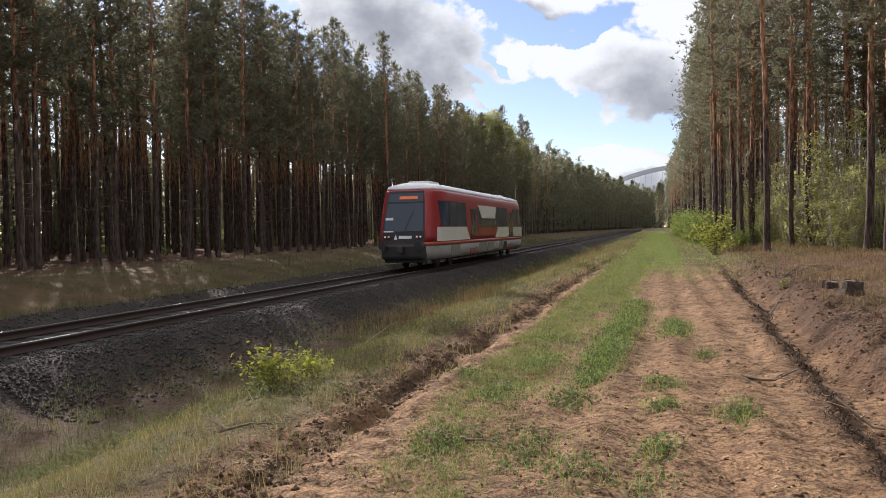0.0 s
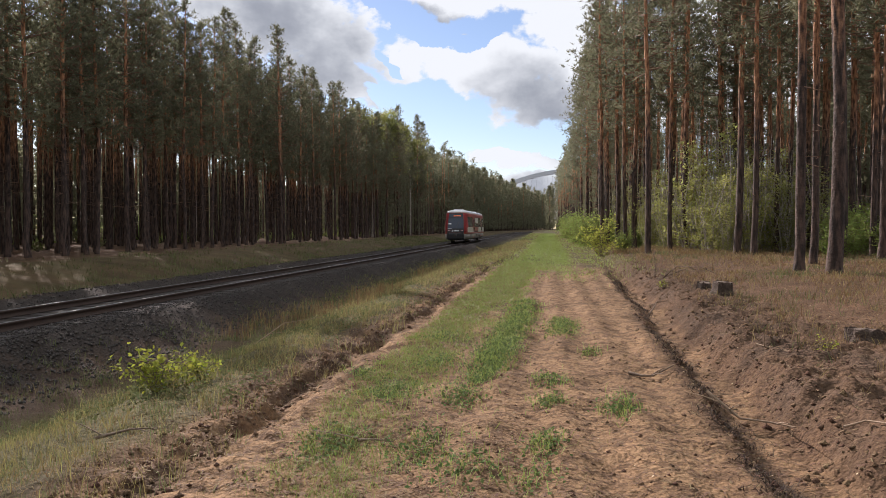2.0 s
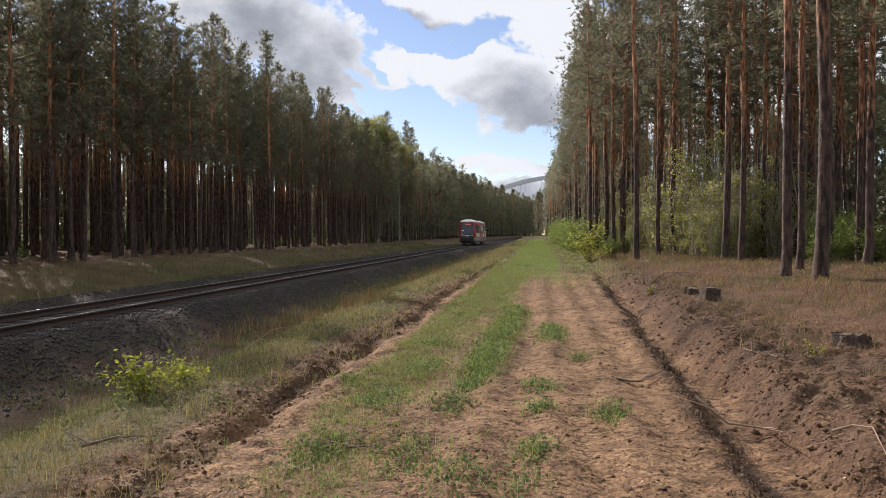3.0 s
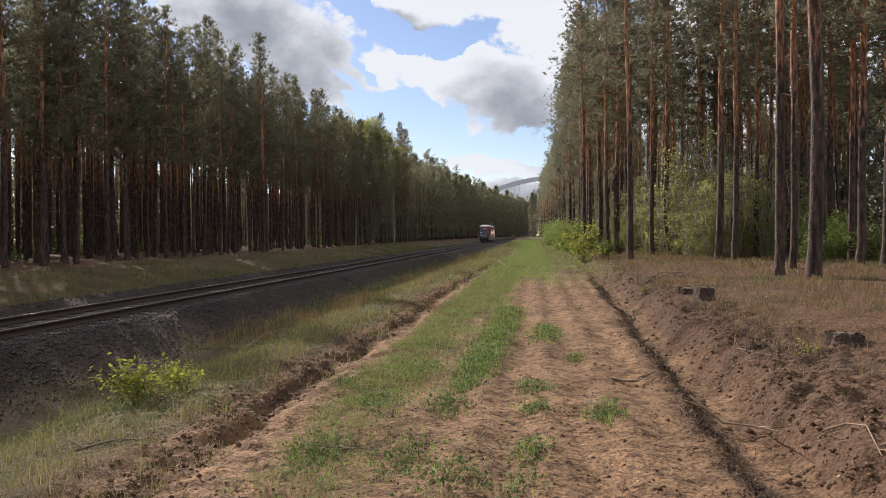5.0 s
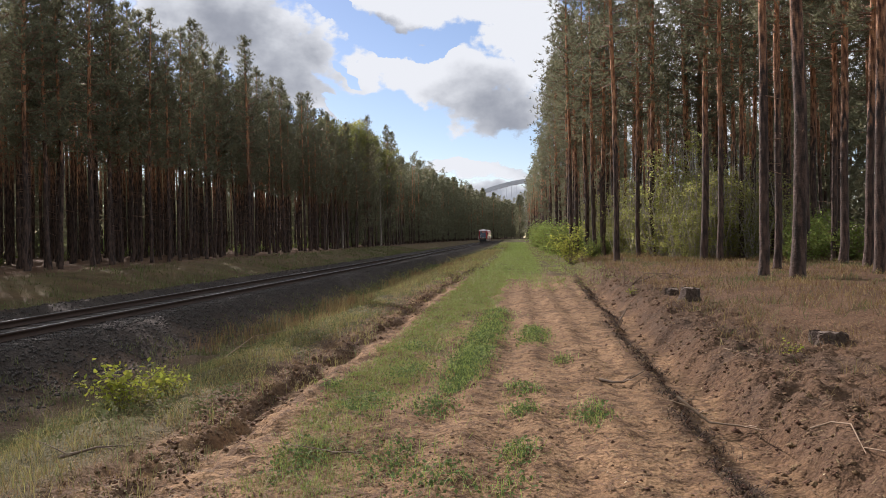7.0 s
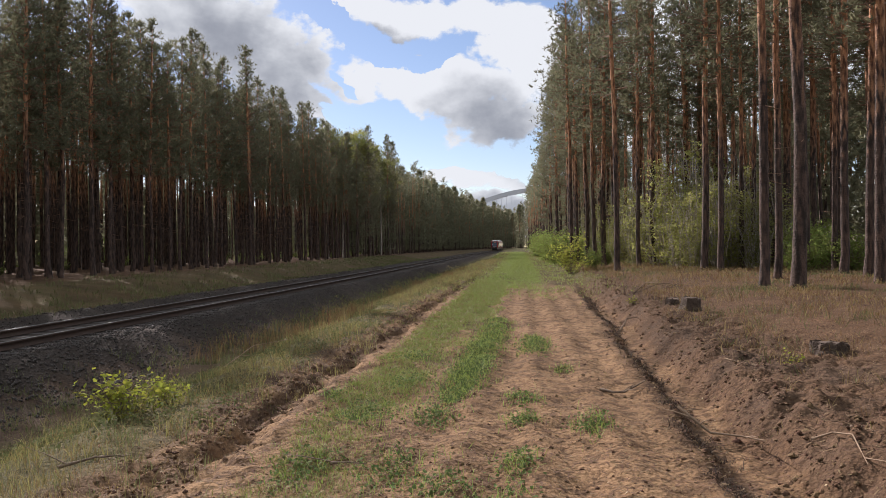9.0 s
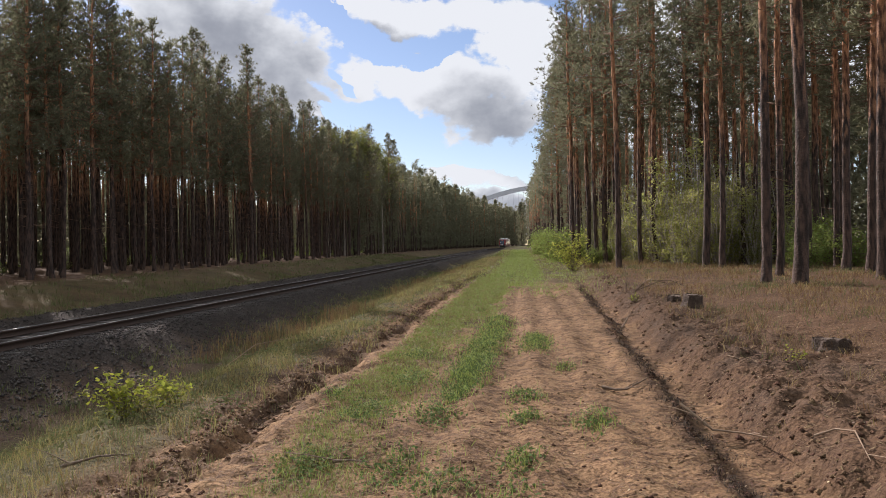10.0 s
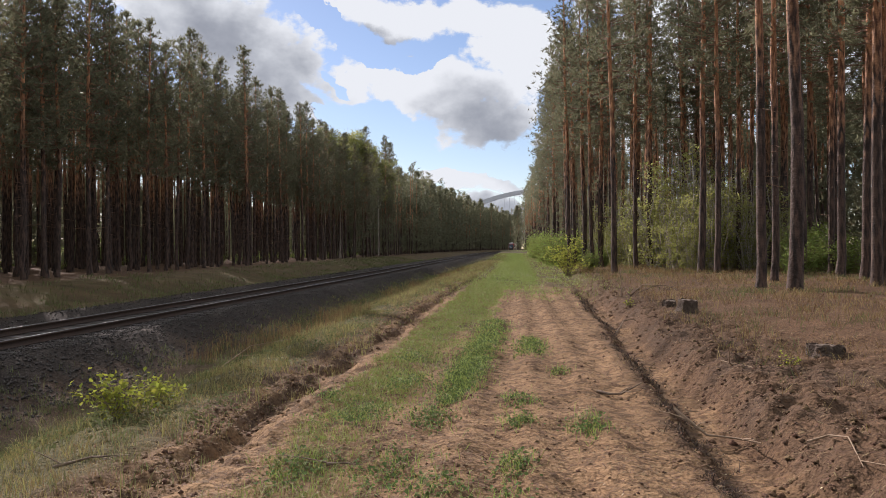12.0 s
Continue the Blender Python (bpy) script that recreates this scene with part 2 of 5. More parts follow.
    l.new(thin, alpha.inputs["Value"])
    grey = union([blob(*b) for b in CLOUD_SHADE])
    shade = n.new("ShaderNodeMapRange")
    shade.interpolation_type = "SMOOTHSTEP"
    shade.inputs["From Min"].default_value, shade.inputs["From Max"].default_value = -1.0, 1.25
    l.new(math_node("MULTIPLY_ADD", noise_at(24.0, 10.0, 5.0), 2.6, math_node("SUBTRACT", grey, 1.45)), shade.inputs["Value"])
    ramp = n.new("ShaderNodeValToRGB")
    ramp.color_ramp.elements[0].color = (0.86, 0.94, 0.93, 1)
    ramp.color_ramp.elements[1].color = (0.32, 0.365, 0.40, 1)
    l.new(shade.outputs[0], ramp.inputs[0])
    em, clear, mix = n.new("ShaderNodeEmission"), n.new("ShaderNodeBsdfTransparent"), n.new("ShaderNodeMixShader")
    em.inputs["Strength"].default_value = 0.58
    l.new(ramp.outputs[0], em.inputs["Color"])
    l.new(alpha.outputs[0], mix.inputs[0])
    l.new(clear.outputs[0], mix.inputs[1])
    l.new(em.outputs[0], mix.inputs[2])
    l.new(mix.outputs[0], n["Material Output"].inputs["Surface"])
    return m


# clouds: middle (right, up), radii, tilt
CLOUDS = [(-0.2123, 0.1553, 0.096, 0.045, -32), (-0.168, 0.113, 0.033, 0.016, -20), (-0.0756, 0.1295, 0.080, 0.025, -8), (-0.0225, 0.1095, 0.054, 0.038, -15),
          (-0.129, 0.129, 0.034, 0.019, -15), (-0.062, 0.177, 0.103, 0.019, -4), (0.009, 0.156, 0.040, 0.031, 0), (-0.036, 0.054, 0.056, 0.011, -6), (-0.03, 0.026, 0.10, 0.018, 0),
          (-0.259, 0.1715, 0.054, 0.027, -20), (-0.11, 0.060, 0.030, 0.012, -35), (0.16, 0.17, 0.12, 0.09, 0), (0.12, 0.09, 0.09, 0.04, 0),
          (-0.28, 0.215, 0.12, 0.045, -25), (0.30, 0.12, 0.12, 0.06, 0), (-0.1, 0.29, 0.3, 0.07, 0), (0.3, 0.33, 0.2, 0.06, 8)]
CLOUD_SHADE = [(-0.212, 0.148, 0.076, 0.034, -33), (-0.010, 0.090, 0.054, 0.028, -25), (-0.097, 0.163, 0.030, 0.008, -10), (-0.03, 0.024, 0.09, 0.014, 0)]
CLOUD_GAPS = [(-0.158, 0.178, 0.026, 0.009, -42), (-0.112, 0.153, 0.040, 0.008, -10), (-0.063, 0.1485, 0.036, 0.007, 4), (-0.075, 0.0725, 0.085, 0.0085, -9),
              (-0.138, 0.0985, 0.026, 0.009, -25), (-0.140, 0.127, 0.020, 0.005, -40)]

MAT = {
    "bark": bark_material(),
    "limb": material("pine_limb", (0.16, 0.10, 0.07), 0.9, grain=(9, (0.3, 0.17, 0.1), 0.6)),
    "needles": material("pine_needles", (0.175, 0.175, 0.105), 0.55, vary=0.45, translucent=0.5, spec=0.3),
    "birch_leaf": material("understorey_leaves", (0.31, 0.315, 0.105), 0.6, vary=0.5, translucent=0.55, spec=0.2),
    "bush_leaf": material("bush_leaves", (0.205, 0.255, 0.07), 0.8, vary=0.5, translucent=0.45, spec=0.1),
    "yellow_leaf": material("yellow_leaves", (0.29, 0.315, 0.052), 0.8, vary=0.35, translucent=0.5, spec=0.1),
    "sapling_leaf": material("yellowing_leaves", (0.40, 0.42, 0.09), 0.8, vary=0.35, translucent=0.5, spec=0.1),
    "stem": material("thin_stem", (0.12, 0.09, 0.06), 0.85, grain=(20, (0.25, 0.2, 0.15), 0.5)),
    "birch_bark": material("pale_bark", (0.42, 0.38, 0.33), 0.8, grain=(6, (0.08, 0.07, 0.06), 0.8)),
    "ground": ground_material(),
    "grass": material("green_grass", (0.205, 0.260, 0.065), 0.6, vary=0.45, translucent=0.35, spec=0.25),
    "far_grass": material("meadow_grass", (0.235, 0.30, 0.08), 0.6, vary=0.35, translucent=0.35, spec=0.25),
    "verge_green": material("verge_herbs", (0.122, 0.134, 0.058), 0.85, vary=0.6, translucent=0.35, spec=0.05),
    "weed": material("weed_leaves", (0.105, 0.150, 0.052), 0.8, vary=0.4, translucent=0.35, spec=0.1),
    "verge": material("verge_grass", (0.220, 0.186, 0.076), 0.65, vary=0.65, translucent=0.35, spec=0.25),
    "dry": material("dry_grass", (0.255, 0.172, 0.083), 0.75, vary=0.65, translucent=0.25, spec=0.2),
    "clod": material("turned_soil", (0.115, 0.072, 0.047), 0.95, grain=(30, (0.24, 0.15, 0.09), 0.7), bump=0.8, vary=0.4, spec=0.1),
    "ballast": material("ballast_stone", (0.046, 0.039, 0.034), 0.85, grain=(24, (0.05, 0.045, 0.045), 0.6), vary=0.6),
    "rail_side": material("rusty_rail", (0.05, 0.034, 0.027), 0.8, metal=0.2, grain=(30, (0.085, 0.05, 0.035), 0.6)),
    "rail_top": material("polished_rail_head", (0.15, 0.145, 0.145), 0.55, metal=1.0, grain=(40, (0.26, 0.25, 0.24), 0.5)),
    "sleeper": material("weathered_sleeper", (0.034, 0.028, 0.025), 0.9, grain=(12, (0.06, 0.05, 0.045), 0.7), vary=0.3),
    "wood_cut": material("cut_stump_wood", (0.15, 0.108, 0.078), 0.9, grain=(14, (0.06, 0.045, 0.04), 0.8), bump=0.6),
    "stump_bark": material("old_stump_bark", (0.060, 0.040, 0.029), 0.95, grain=(14, (0.13, 0.1, 0.08), 0.7), bump=1.0),
    "litter": material("plant_litter", (0.125, 0.08, 0.05), 0.85, vary=0.6, spec=0.2),
    "root": material("dark_roots", (0.062, 0.046, 0.036), 0.9, vary=0.6, spec=0.1),
    "fallen": material("pale_dry_leaf", (0.40, 0.31, 0.21), 0.8, vary=0.5, spec=0.2),
    "twig": material("dead_twig", (0.12, 0.085, 0.06), 0.9, grain=(20, (0.25, 0.19, 0.14), 0.6)),
    "pale_twig": material("bleached_twig", (0.24, 0.17, 0.115), 0.9, grain=(20, (0.25, 0.18, 0.12), 0.6)),
    "cloud": cloud_material(),
    "bridge": material("painted_bridge_steel", (0.46, 0.50, 0.55), 0.5, grain=(0.3, (0.36, 0.4, 0.45), 0.4)),
    "red": material("red_coach_paint", (0.27, 0.022, 0.026), 0.28, grain=(3, (0.32, 0.03, 0.03), 0.4), stain=(0.8, (0.3, 0.045, 0.04), 0.3)),
    "white": material("white_coach_paint", (0.60, 0.59, 0.54), 0.3, grain=(4, (0.62, 0.6, 0.55), 0.4)),
    "roof": material("white_roof_paint", (0.70, 0.70, 0.71), 0.35, grain=(5, (0.6, 0.6, 0.6), 0.4)),
    "grey": material("grey_skirt_paint", (0.25, 0.235, 0.215), 0.5, grain=(5, (0.16, 0.14, 0.125), 0.5)),
    "orange": material("orange_red_stripe", (0.42, 0.085, 0.045), 0.4, grain=(5, (0.35, 0.08, 0.05), 0.4)),
    "black": material("black_plastic", (0.018, 0.018, 0.02), 0.5, grain=(12, (0.04, 0.04, 0.04), 0.5)),
    # the blue is the sky's reflection, put into the dark glass colour
    "glass": material("sky_tinted_glass", (0.014, 0.026, 0.052), 0.08, spec=0.5),
    "steel": material("dark_steel", (0.06, 0.055, 0.05), 0.6, metal=0.6, grain=(12, (0.12, 0.08, 0.06), 0.6)),
    "display": glowing("amber_display", (0.8, 0.17, 0.05), 0.08),
    "tail": glowing("tail_lamp", (0.85, 0.5, 0.48), 0.12),
    "mark": material("pale_lettering", (0.7, 0.72, 0.75), 0.5),
}

# ---------- the lie of the land ----------
TRACK_X, BEND_Y, BEND_R = -10.48, 205.0, 1250.0
RAIL_TOP = -0.06


def track_at(s):
    """Middle of the track s metres along it, and its heading (radians to the right of straight ahead)."""
    if s <= BEND_Y:
        return TRACK_X, s, 0.0
    a = (s - BEND_Y) / BEND_R
    return TRACK_X + BEND_R * (1 - math.cos(a)), BEND_Y + BEND_R * math.sin(a), a


def climb(y):
    """How far line and land have risen at y."""
    return 0.0023 * np.clip(np.asarray(y, float) - 50, 0, 380)


def track_x(y):
    d = np.clip(np.asarray(y, float) - BEND_Y, 0, 400)
    return TRACK_X + d * d / (2 * BEND_R)


def right_rut(y):
    return 1.42 + 0.035 * np.clip(np.asarray(y, float) - 6.5, 0, 26) + 0.03 * np.sin(np.asarray(y) * 0.9) + 0.07 * fbm(np.asarray(y, float) * 0.9, np.asarray(y, float) * 0.0, 19, 3)


def left_rut(y):
    return -2.45 + 0.05 * np.sin(np.asarray(y) * 0.55) + 0.004 * np.clip(np.asarray(y, float) - 5, 0, 60)


def land(x, y):
    """Ground height."""
    x, y = np.asarray(x, float), np.asarray(y, float)
    c = x - track_x(y)                                   # across from the track's middle
    z = np.zeros(np.broadcast(x, y).shape)
    # ditch between the track and the verge
    ditch = step(1.9, 3.6, c) * (1 - step(4.6, 7.0, c))
    z = z - 0.62 * ditch
    # ballast bed
    bed = step(-2.6, -1.5, c) * (1 - step(1.5, 2.6, c))
    z = np.where(np.abs(c) < 6, z * (1 - bed) + bed * (RAIL_TOP - 0.175), z)
    # far side: shallow ditch, then a bank up to the wood
    z = z - 0.45 * step(-2.2, -3.6, c) * (1 - step(-5.0, -9.0, c)) + 0.25 * step(-6.0, -10.5, c)
    # the lane climbs a little beside the line
    z = z + 0.75 * step(70, 230, y) * step(2.8, 7.5, c)
    # verge hump beside the left rut
    near = 1 - step(35, 90, y)
    z = z + 0.05 * np.exp(-((x + 2.95) / 0.34) ** 2) * near
    # ruts
    lr, rr = left_rut(y), right_rut(y)
    ragged = 0.13 * fbm(x * 2.4, y * 2.0, 3, 4)
    z = z - 0.075 * (step(lr - 0.14, lr - 0.05, x + ragged) * (1 - step(lr + 0.02, lr + 0.32, x + 0.7 * ragged))) * (1 - step(30, 60, y)) * (0.1 + 1.3 * step(0.25, 0.75, value_noise(y * 1.0, 0.0 * y, 8)))
    slab = 1 - step(26, 36, y)
    z = z - 0.17 * step(rr - 0.06, rr + 0.24, x + 1.3 * ragged) * (1 - step(rr + 0.45, rr + 0.95, x)) * slab
    z = z + 0.17 * step(rr + 0.5, rr + 1.1, x) * (1 - step(rr + 1.2, rr + 2.4, x) * 0.35) * (1 - step(40, 70, y))
    z = z + 0.24 * step(2.6, 6.5, x) * (1 - step(180, 260, y))
    # tyre furrows along the sand
    furrow = np.sin((x + 0.03 * np.sin(y * 0.4)) * 2 * math.pi / 0.62)
    z = z + 0.024 * furrow * (0.4 + 1.2 * value_noise(x * 1.3, y * 0.5, 17)) * step(-1.1, -0.6, x) * (1 - step(rr - 0.3, rr - 0.05, x)) * (1 - step(24, 34, y))
    # loose lumps and swells
    rough = 0.5 + 1.7 * step(rr + 0.35, rr + 0.8, x) * (1 - step(rr + 1.8, rr + 3.5, x)) + 1.6 * np.exp(-((x - lr) / 0.5) ** 2)
    bank = step(rr + 0.5, rr + 0.75, x) * (1 - step(rr + 1.6, rr + 3.4, x)) * (1 - step(16, 30, y))
    z = z + bank * (0.075 * np.abs(fbm(x * 3.3, y * 2.9, 25, 3)) + 0.03 * fbm(x * 9.0, y * 8.0, 27, 2))
    calm = 1 - 0.9 * step(1.2, 1.5, 2.8 - np.abs(c))
    z = z + (0.045 * fbm(x * 1.9, y * 1.7, 11, 3) + 0.040 * rough * fbm(x * 6.5, y * 5.5, 5, 3)) * calm
    z = z + 0.05 * fbm(x * 1.3, y * 1.1, 15, 3) * step(-7.0, -5.5, x) * (1 - step(-3.4, -2.9, x))
    far = step(-13, -30, c) + step(12, 30, x)
    return z + climb(y) + far * 0.15 * fbm(x * 0.12, y * 0.12, 21, 3)


def land_at(x, y):
    return float(land(np.array([x]), np.array([y]))[0])


def spaced(stops):
    """Coordinates from (value, spacing) stops, the spacing changing evenly between them."""
    out = [stops[0][0]]
    for (a, da), (b, db) in zip(stops, stops[1:]):
        while out[-1] < b - 1e-6:
            u = (out[-1] - a) / (b - a)
            out.append(min(b, out[-1] + da + (db - da) * u))
    return np.array(out)


def build_ground():
    xs = spaced([(-2600, 400), (-200, 40), (-40, 2.0), (-14, 0.35), (-6, 0.14), (-3.6, 0.052), (3.8, 0.052), (5.6, 0.09), (9, 0.22), (16, 0.6), (60, 6), (300, 60), (2600, 400)])
    ys = spaced([(-300, 60), (-10, 2), (3.2, 0.10), (4.0, 0.04), (8, 0.052), (16, 0.10), (34, 0.22), (80, 0.9), (200, 4), (420, 12), (3200, 400)])
    X, Y = np.meshgrid(xs, ys)
    Z = land(X, Y)
    ny, nx = X.shape
    idx = np.arange(nx * ny).reshape(ny, nx)
    faces = np.stack([idx[:-1, :-1], idx[:-1, 1:], idx[1:, 1:], idx[1:, :-1]], -1).reshape(-1, 4)
    me = mesh_of("ground", np.stack([X, Y, Z], -1).reshape(-1, 3), faces, MAT["ground"], smooth=True)
    c = X - track_x(Y)
    lr, rr = left_rut(Y), right_rut(Y)
    n1, n2 = fbm(X * 1.1, Y * 0.8, 31, 4), fbm(X * 3.0, Y * 2.4, 41, 3)
    sand = step(lr - 0.75, lr - 0.2, X + 0.25 * n2) * (1 - step(rr + 0.35, rr + 0.65, X + 0.3 * n2)) * (1 - 0.85 * step(26, 36, Y + 6 * n1))
    sand = np.maximum(sand, 0.8 * step(0.15, 0.6, n1) * step(-15.5, -17.5, c) * (1 - step(-19, -22, c)))
    # bands along the ruts: dark soil and wall shade, both put into the colour
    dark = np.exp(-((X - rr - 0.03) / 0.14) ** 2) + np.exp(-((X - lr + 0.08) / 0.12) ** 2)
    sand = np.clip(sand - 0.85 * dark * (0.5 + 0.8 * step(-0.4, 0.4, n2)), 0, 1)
    turf = step(-6.6, -5.0, X + 0.4 * n2 + 1.8 * step(14, 40, Y)) * (1 - step(lr - 0.9, lr - 0.4, X + 0.2 * n2)) * 0.9
    turf = np.maximum(turf, 0.75 * step(lr + 0.5, lr + 0.8, X) * (1 - step(-1.45, -0.9, X + 0.5 * n1 - 0.5 * step(11, 20, Y))) * step(-0.3, 0.45, n2 + 0.02 * Y - 0.05) * (0.35 + 0.65 * step(5.0, 8.0, Y)))
    turf = np.maximum(turf, step(26, 36, Y + 6 * n1) * step(-2.2, -1.3, X + 0.2 * n2) * (1 - step(0.8, 1.3, X - 0.2 * step(34, 46, Y) + 0.2 * n2)))
    turf = np.maximum(turf, 0.8 * step(22, 40, Y + 5 * n1) * step(-4.2, -3.2, X) * (1 - step(3.0, 4.0, X + 0.3 * n2)))
    turf = np.maximum(turf, 0.6 * step(-2.8, -4.0, c) * (1 - step(-10, -14, c)) * (0.5 + 0.5 * step(-0.3, 0.3, n1)))
    stone = step(-3.2, -2.3, c + 0.4 * n2) * (1 - step(2.6, 4.0, c + 0.5 * n2))
    broken = step(-0.35, 0.35, fbm(X * 2.2, Y * 1.8, 47, 4))
    # dark soil along both ruts, with the shade of their walls painted in
    humus_shade = np.exp(-((X - rr - 0.10 + 0.12 * n2) / 0.15) ** 2) * (0.25 + 0.75 * broken) * (1 - step(26, 36, Y))
    humus_shade = np.maximum(humus_shade, 0.9 * np.exp(-((X - lr + 0.10) / 0.13) ** 2) * broken * (1 - step(30, 50, Y)))
    humus_shade = np.maximum(humus_shade, step(rr + 0.5, rr + 0.8, X) * (1 - step(rr + 1.4, rr + 3.2, X + 0.8 * n1)) * (0.35 + 0.6 * broken) * (1 - step(20, 34, Y)))
    # ditch ground painted darker to stand in for the left wood's shadow
    humus_shade = np.maximum(humus_shade, step(-8.6, -7.6, X) * (1 - step(-6.3, -5.2, X + 0.4 * n2)) * 0.9 * (1 - step(40, 70, Y)))
    humus_shade = np.maximum(humus_shade, 0.9 * step(-4.3, -3.7, X) * (1 - step(lr - 0.45, lr - 0.2, X)) * (0.35 + 0.65 * broken) * (1 - step(20, 40, Y)))
    col = np.stack([sand, turf, stone, humus_shade], -1).reshape(-1, 4).astype(np.float32)
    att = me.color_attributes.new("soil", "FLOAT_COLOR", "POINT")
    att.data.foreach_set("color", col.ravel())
    return tagged(new("ground", me), "sandy forest track with ruts, turf verge and needle litter", "ground", kind="structure")


build_ground()


def build_clouds():
    """A far cap of sky that carries the clouds; its origin is the point of view of someone on the track."""
    az, el = np.linspace(-180, 180, 97), np.concatenate([np.linspace(-1.0, 42, 23), np.linspace(46, 89.5, 12)])
    A, E = np.meshgrid(np.radians(az), np.radians(el))
    r = 4300.0
    V = np.stack([r * np.sin(A) * np.cos(E), r * np.cos(A) * np.cos(E), r * np.sin(E)], -1).reshape(-1, 3)
    ny, nx = A.shape
    idx = np.arange(nx * ny).reshape(ny, nx)
    F = np.stack([idx[:-1, :-1], idx[1:, :-1], idx[1:, 1:], idx[:-1, 1:]], -1).reshape(-1, 4)
    me = mesh_of("clouds", V, F, MAT["cloud"], smooth=True)
    uv = me.uv_layers.new(name="sky_angles")
    ang = np.degrees(np.stack([A, E], -1).reshape(-1, 2)) / 100
    uv.data.foreach_set("uv", ang[F.ravel()].astype(np.float32).ravel())
    return tagged(new("backdrop", me), "broken white and grey cumulus clouds drifting over a blue sky", "clouds", kind="structure")


clouds = build_clouds()


# ---------- trees ----------
def tube(points, radii, sides=6, seed=0, rough=0.0):
    """Vertices and quads of a tapered tube."""
    rng = np.random.default_rng(seed)
    P = np.asarray(points, float)
    V = []
    for i, p in enumerate(P):
        d = P[min(i + 1, len(P) - 1)] - P[max(i - 1, 0)]
        d = d / (np.linalg.norm(d) + 1e-9)
        a = np.cross(d, (0.31, 0.95, 0.05) if abs(d[2]) > 0.5 else (0, 0, 1))
        a /= np.linalg.norm(a)
        b = np.cross(d, a)
        for k in range(sides):
            t = 2 * math.pi * k / sides
            r = radii[i] * (1 + rough * (rng.random() - 0.5))
            V.append(p + r * (math.cos(t) * a + math.sin(t) * b))
    F = []
    for i in range(len(P) - 1):
        for k in range(sides):
            F.append((i * sides + k, i * sides + (k + 1) % sides, (i + 1) * sides + (k + 1) % sides, (i + 1) * sides + k))
    return np.array(V), np.array(F, int)


def joined(pieces):
    V, F, n = [], [], 0
    for v, f in pieces:
        V.append(v)
        F.append(f + n)
        n += len(v)
    return np.concatenate(V), np.concatenate(F)


def pine_meshes(seed, height, radius, crown_from, spread, tufts, blades, size, width, limbs_low):
    """Trunk, branches and needle crown of one pine, base at the origin."""
    rng = np.random.default_rng(seed)
    zs = np.concatenate([[-0.3, 0.0, 0.25, 0.8], np.linspace(2, height * 0.97, 9 if blades > 5 else 5)])
    bend = np.cumsum(rng.normal(0, 0.035, (len(zs), 2)), 0)
    bend[:3] = 0
    rad = radius * np.interp(zs / height, [-1, 0, 0.014, 0.05, 0.5, 0.8, 1], [1.5, 1.3, 1.12, 1.0, 0.74, 0.42, 0.08])
    axis = np.column_stack([bend, zs])
    trunk = mesh_of("trunk", *tube(axis, rad, 9 if blades > 5 else 5, seed, 0.10), MAT["bark"], smooth=True)

    def on_axis(z):
        return np.array([np.interp(z, zs, axis[:, 0]), np.interp(z, zs, axis[:, 1]), z])

    limbs, tuft_at, tuft_dir = [], [], []
    z = height * crown_from
    for i in range(limbs_low):                          # bare dead snags under the crown
        zz = rng.uniform(0.12, crown_from + 0.05) * height
        a, ln = rng.uniform(0, 2 * math.pi), rng.uniform(0.25, 1.0)
        o = on_axis(zz)
        d = np.array([math.cos(a), math.sin(a), rng.uniform(-0.25, 0.3)])
        limbs.append(tube([o, o + d * ln + (0, 0, -0.1)], [0.02, 0.006], 3))
    while z < height * 0.99:
        u = max(0.0, (z / height - crown_from) / (1 - crown_from))
        reach = spread * (0.55 + 0.45 * math.sin(min(1, u * 2.2) * math.pi / 2)) * (1 - u ** 1.7) + 0.16
        for k in range(rng.integers(3, 6)):
            a, ln = rng.uniform(0, 2 * math.pi), reach * rng.uniform(0.45, 1.15)
            o = on_axis(z + rng.uniform(-0.2, 0.2))
            d = np.array([math.cos(a), math.sin(a), 0.05 + 0.75 * u + rng.uniform(-0.15, 0.2)])
            mid, end = o + d * ln * 0.55 + (0, 0, -0.05), o + d * ln + (0, 0, 0.12 * ln)
            limbs.append(tube([o, mid, end], [0.035 * (1 - 0.6 * u) + 0.008, 0.02, 0.006], 3))
            for j in range(max(3 if blades > 5 else 2, int(tufts * (0.25 + 0.8 * ln / spread)))):
                s = rng.uniform(0.35, 1.05)
                p = o + (mid - o) * min(1, s / 0.55) if s < 0.55 else mid + (end - mid) * (s - 0.55) / 0.45
                tuft_at.append(p + rng.normal(0, 0.11 + 0.06 * ln, 3) * (1, 1, 0.6))
                tuft_dir.append(d * 0.6 + rng.normal(0, 0.5, 3) + (0, 0, 0.5))
        z += rng.uniform(0.42, 0.75) * (1 - 0.4 * u)
    for j in range(6):
        tuft_at.append(on_axis(height * 0.97) + rng.normal(0, 0.12, 3) + (0, 0, 0.1))
        tuft_dir.append(np.array([0, 0, 1.0]))
    branches = mesh_of("bough", *joined(limbs), MAT["limb"])
    P, D = np.repeat(np.array(tuft_at), blades, 0), np.repeat(np.array(tuft_dir), blades, 0)
    n = len(P)
    D = D / np.linalg.norm(D, axis=1, keepdims=True) + rng.normal(0, 0.75, (n, 3))
    D /= np.linalg.norm(D, axis=1, keepdims=True)
    S = np.cross(D, rng.normal(0, 1, (n, 3)))
    S /= np.linalg.norm(S, axis=1, keepdims=True)
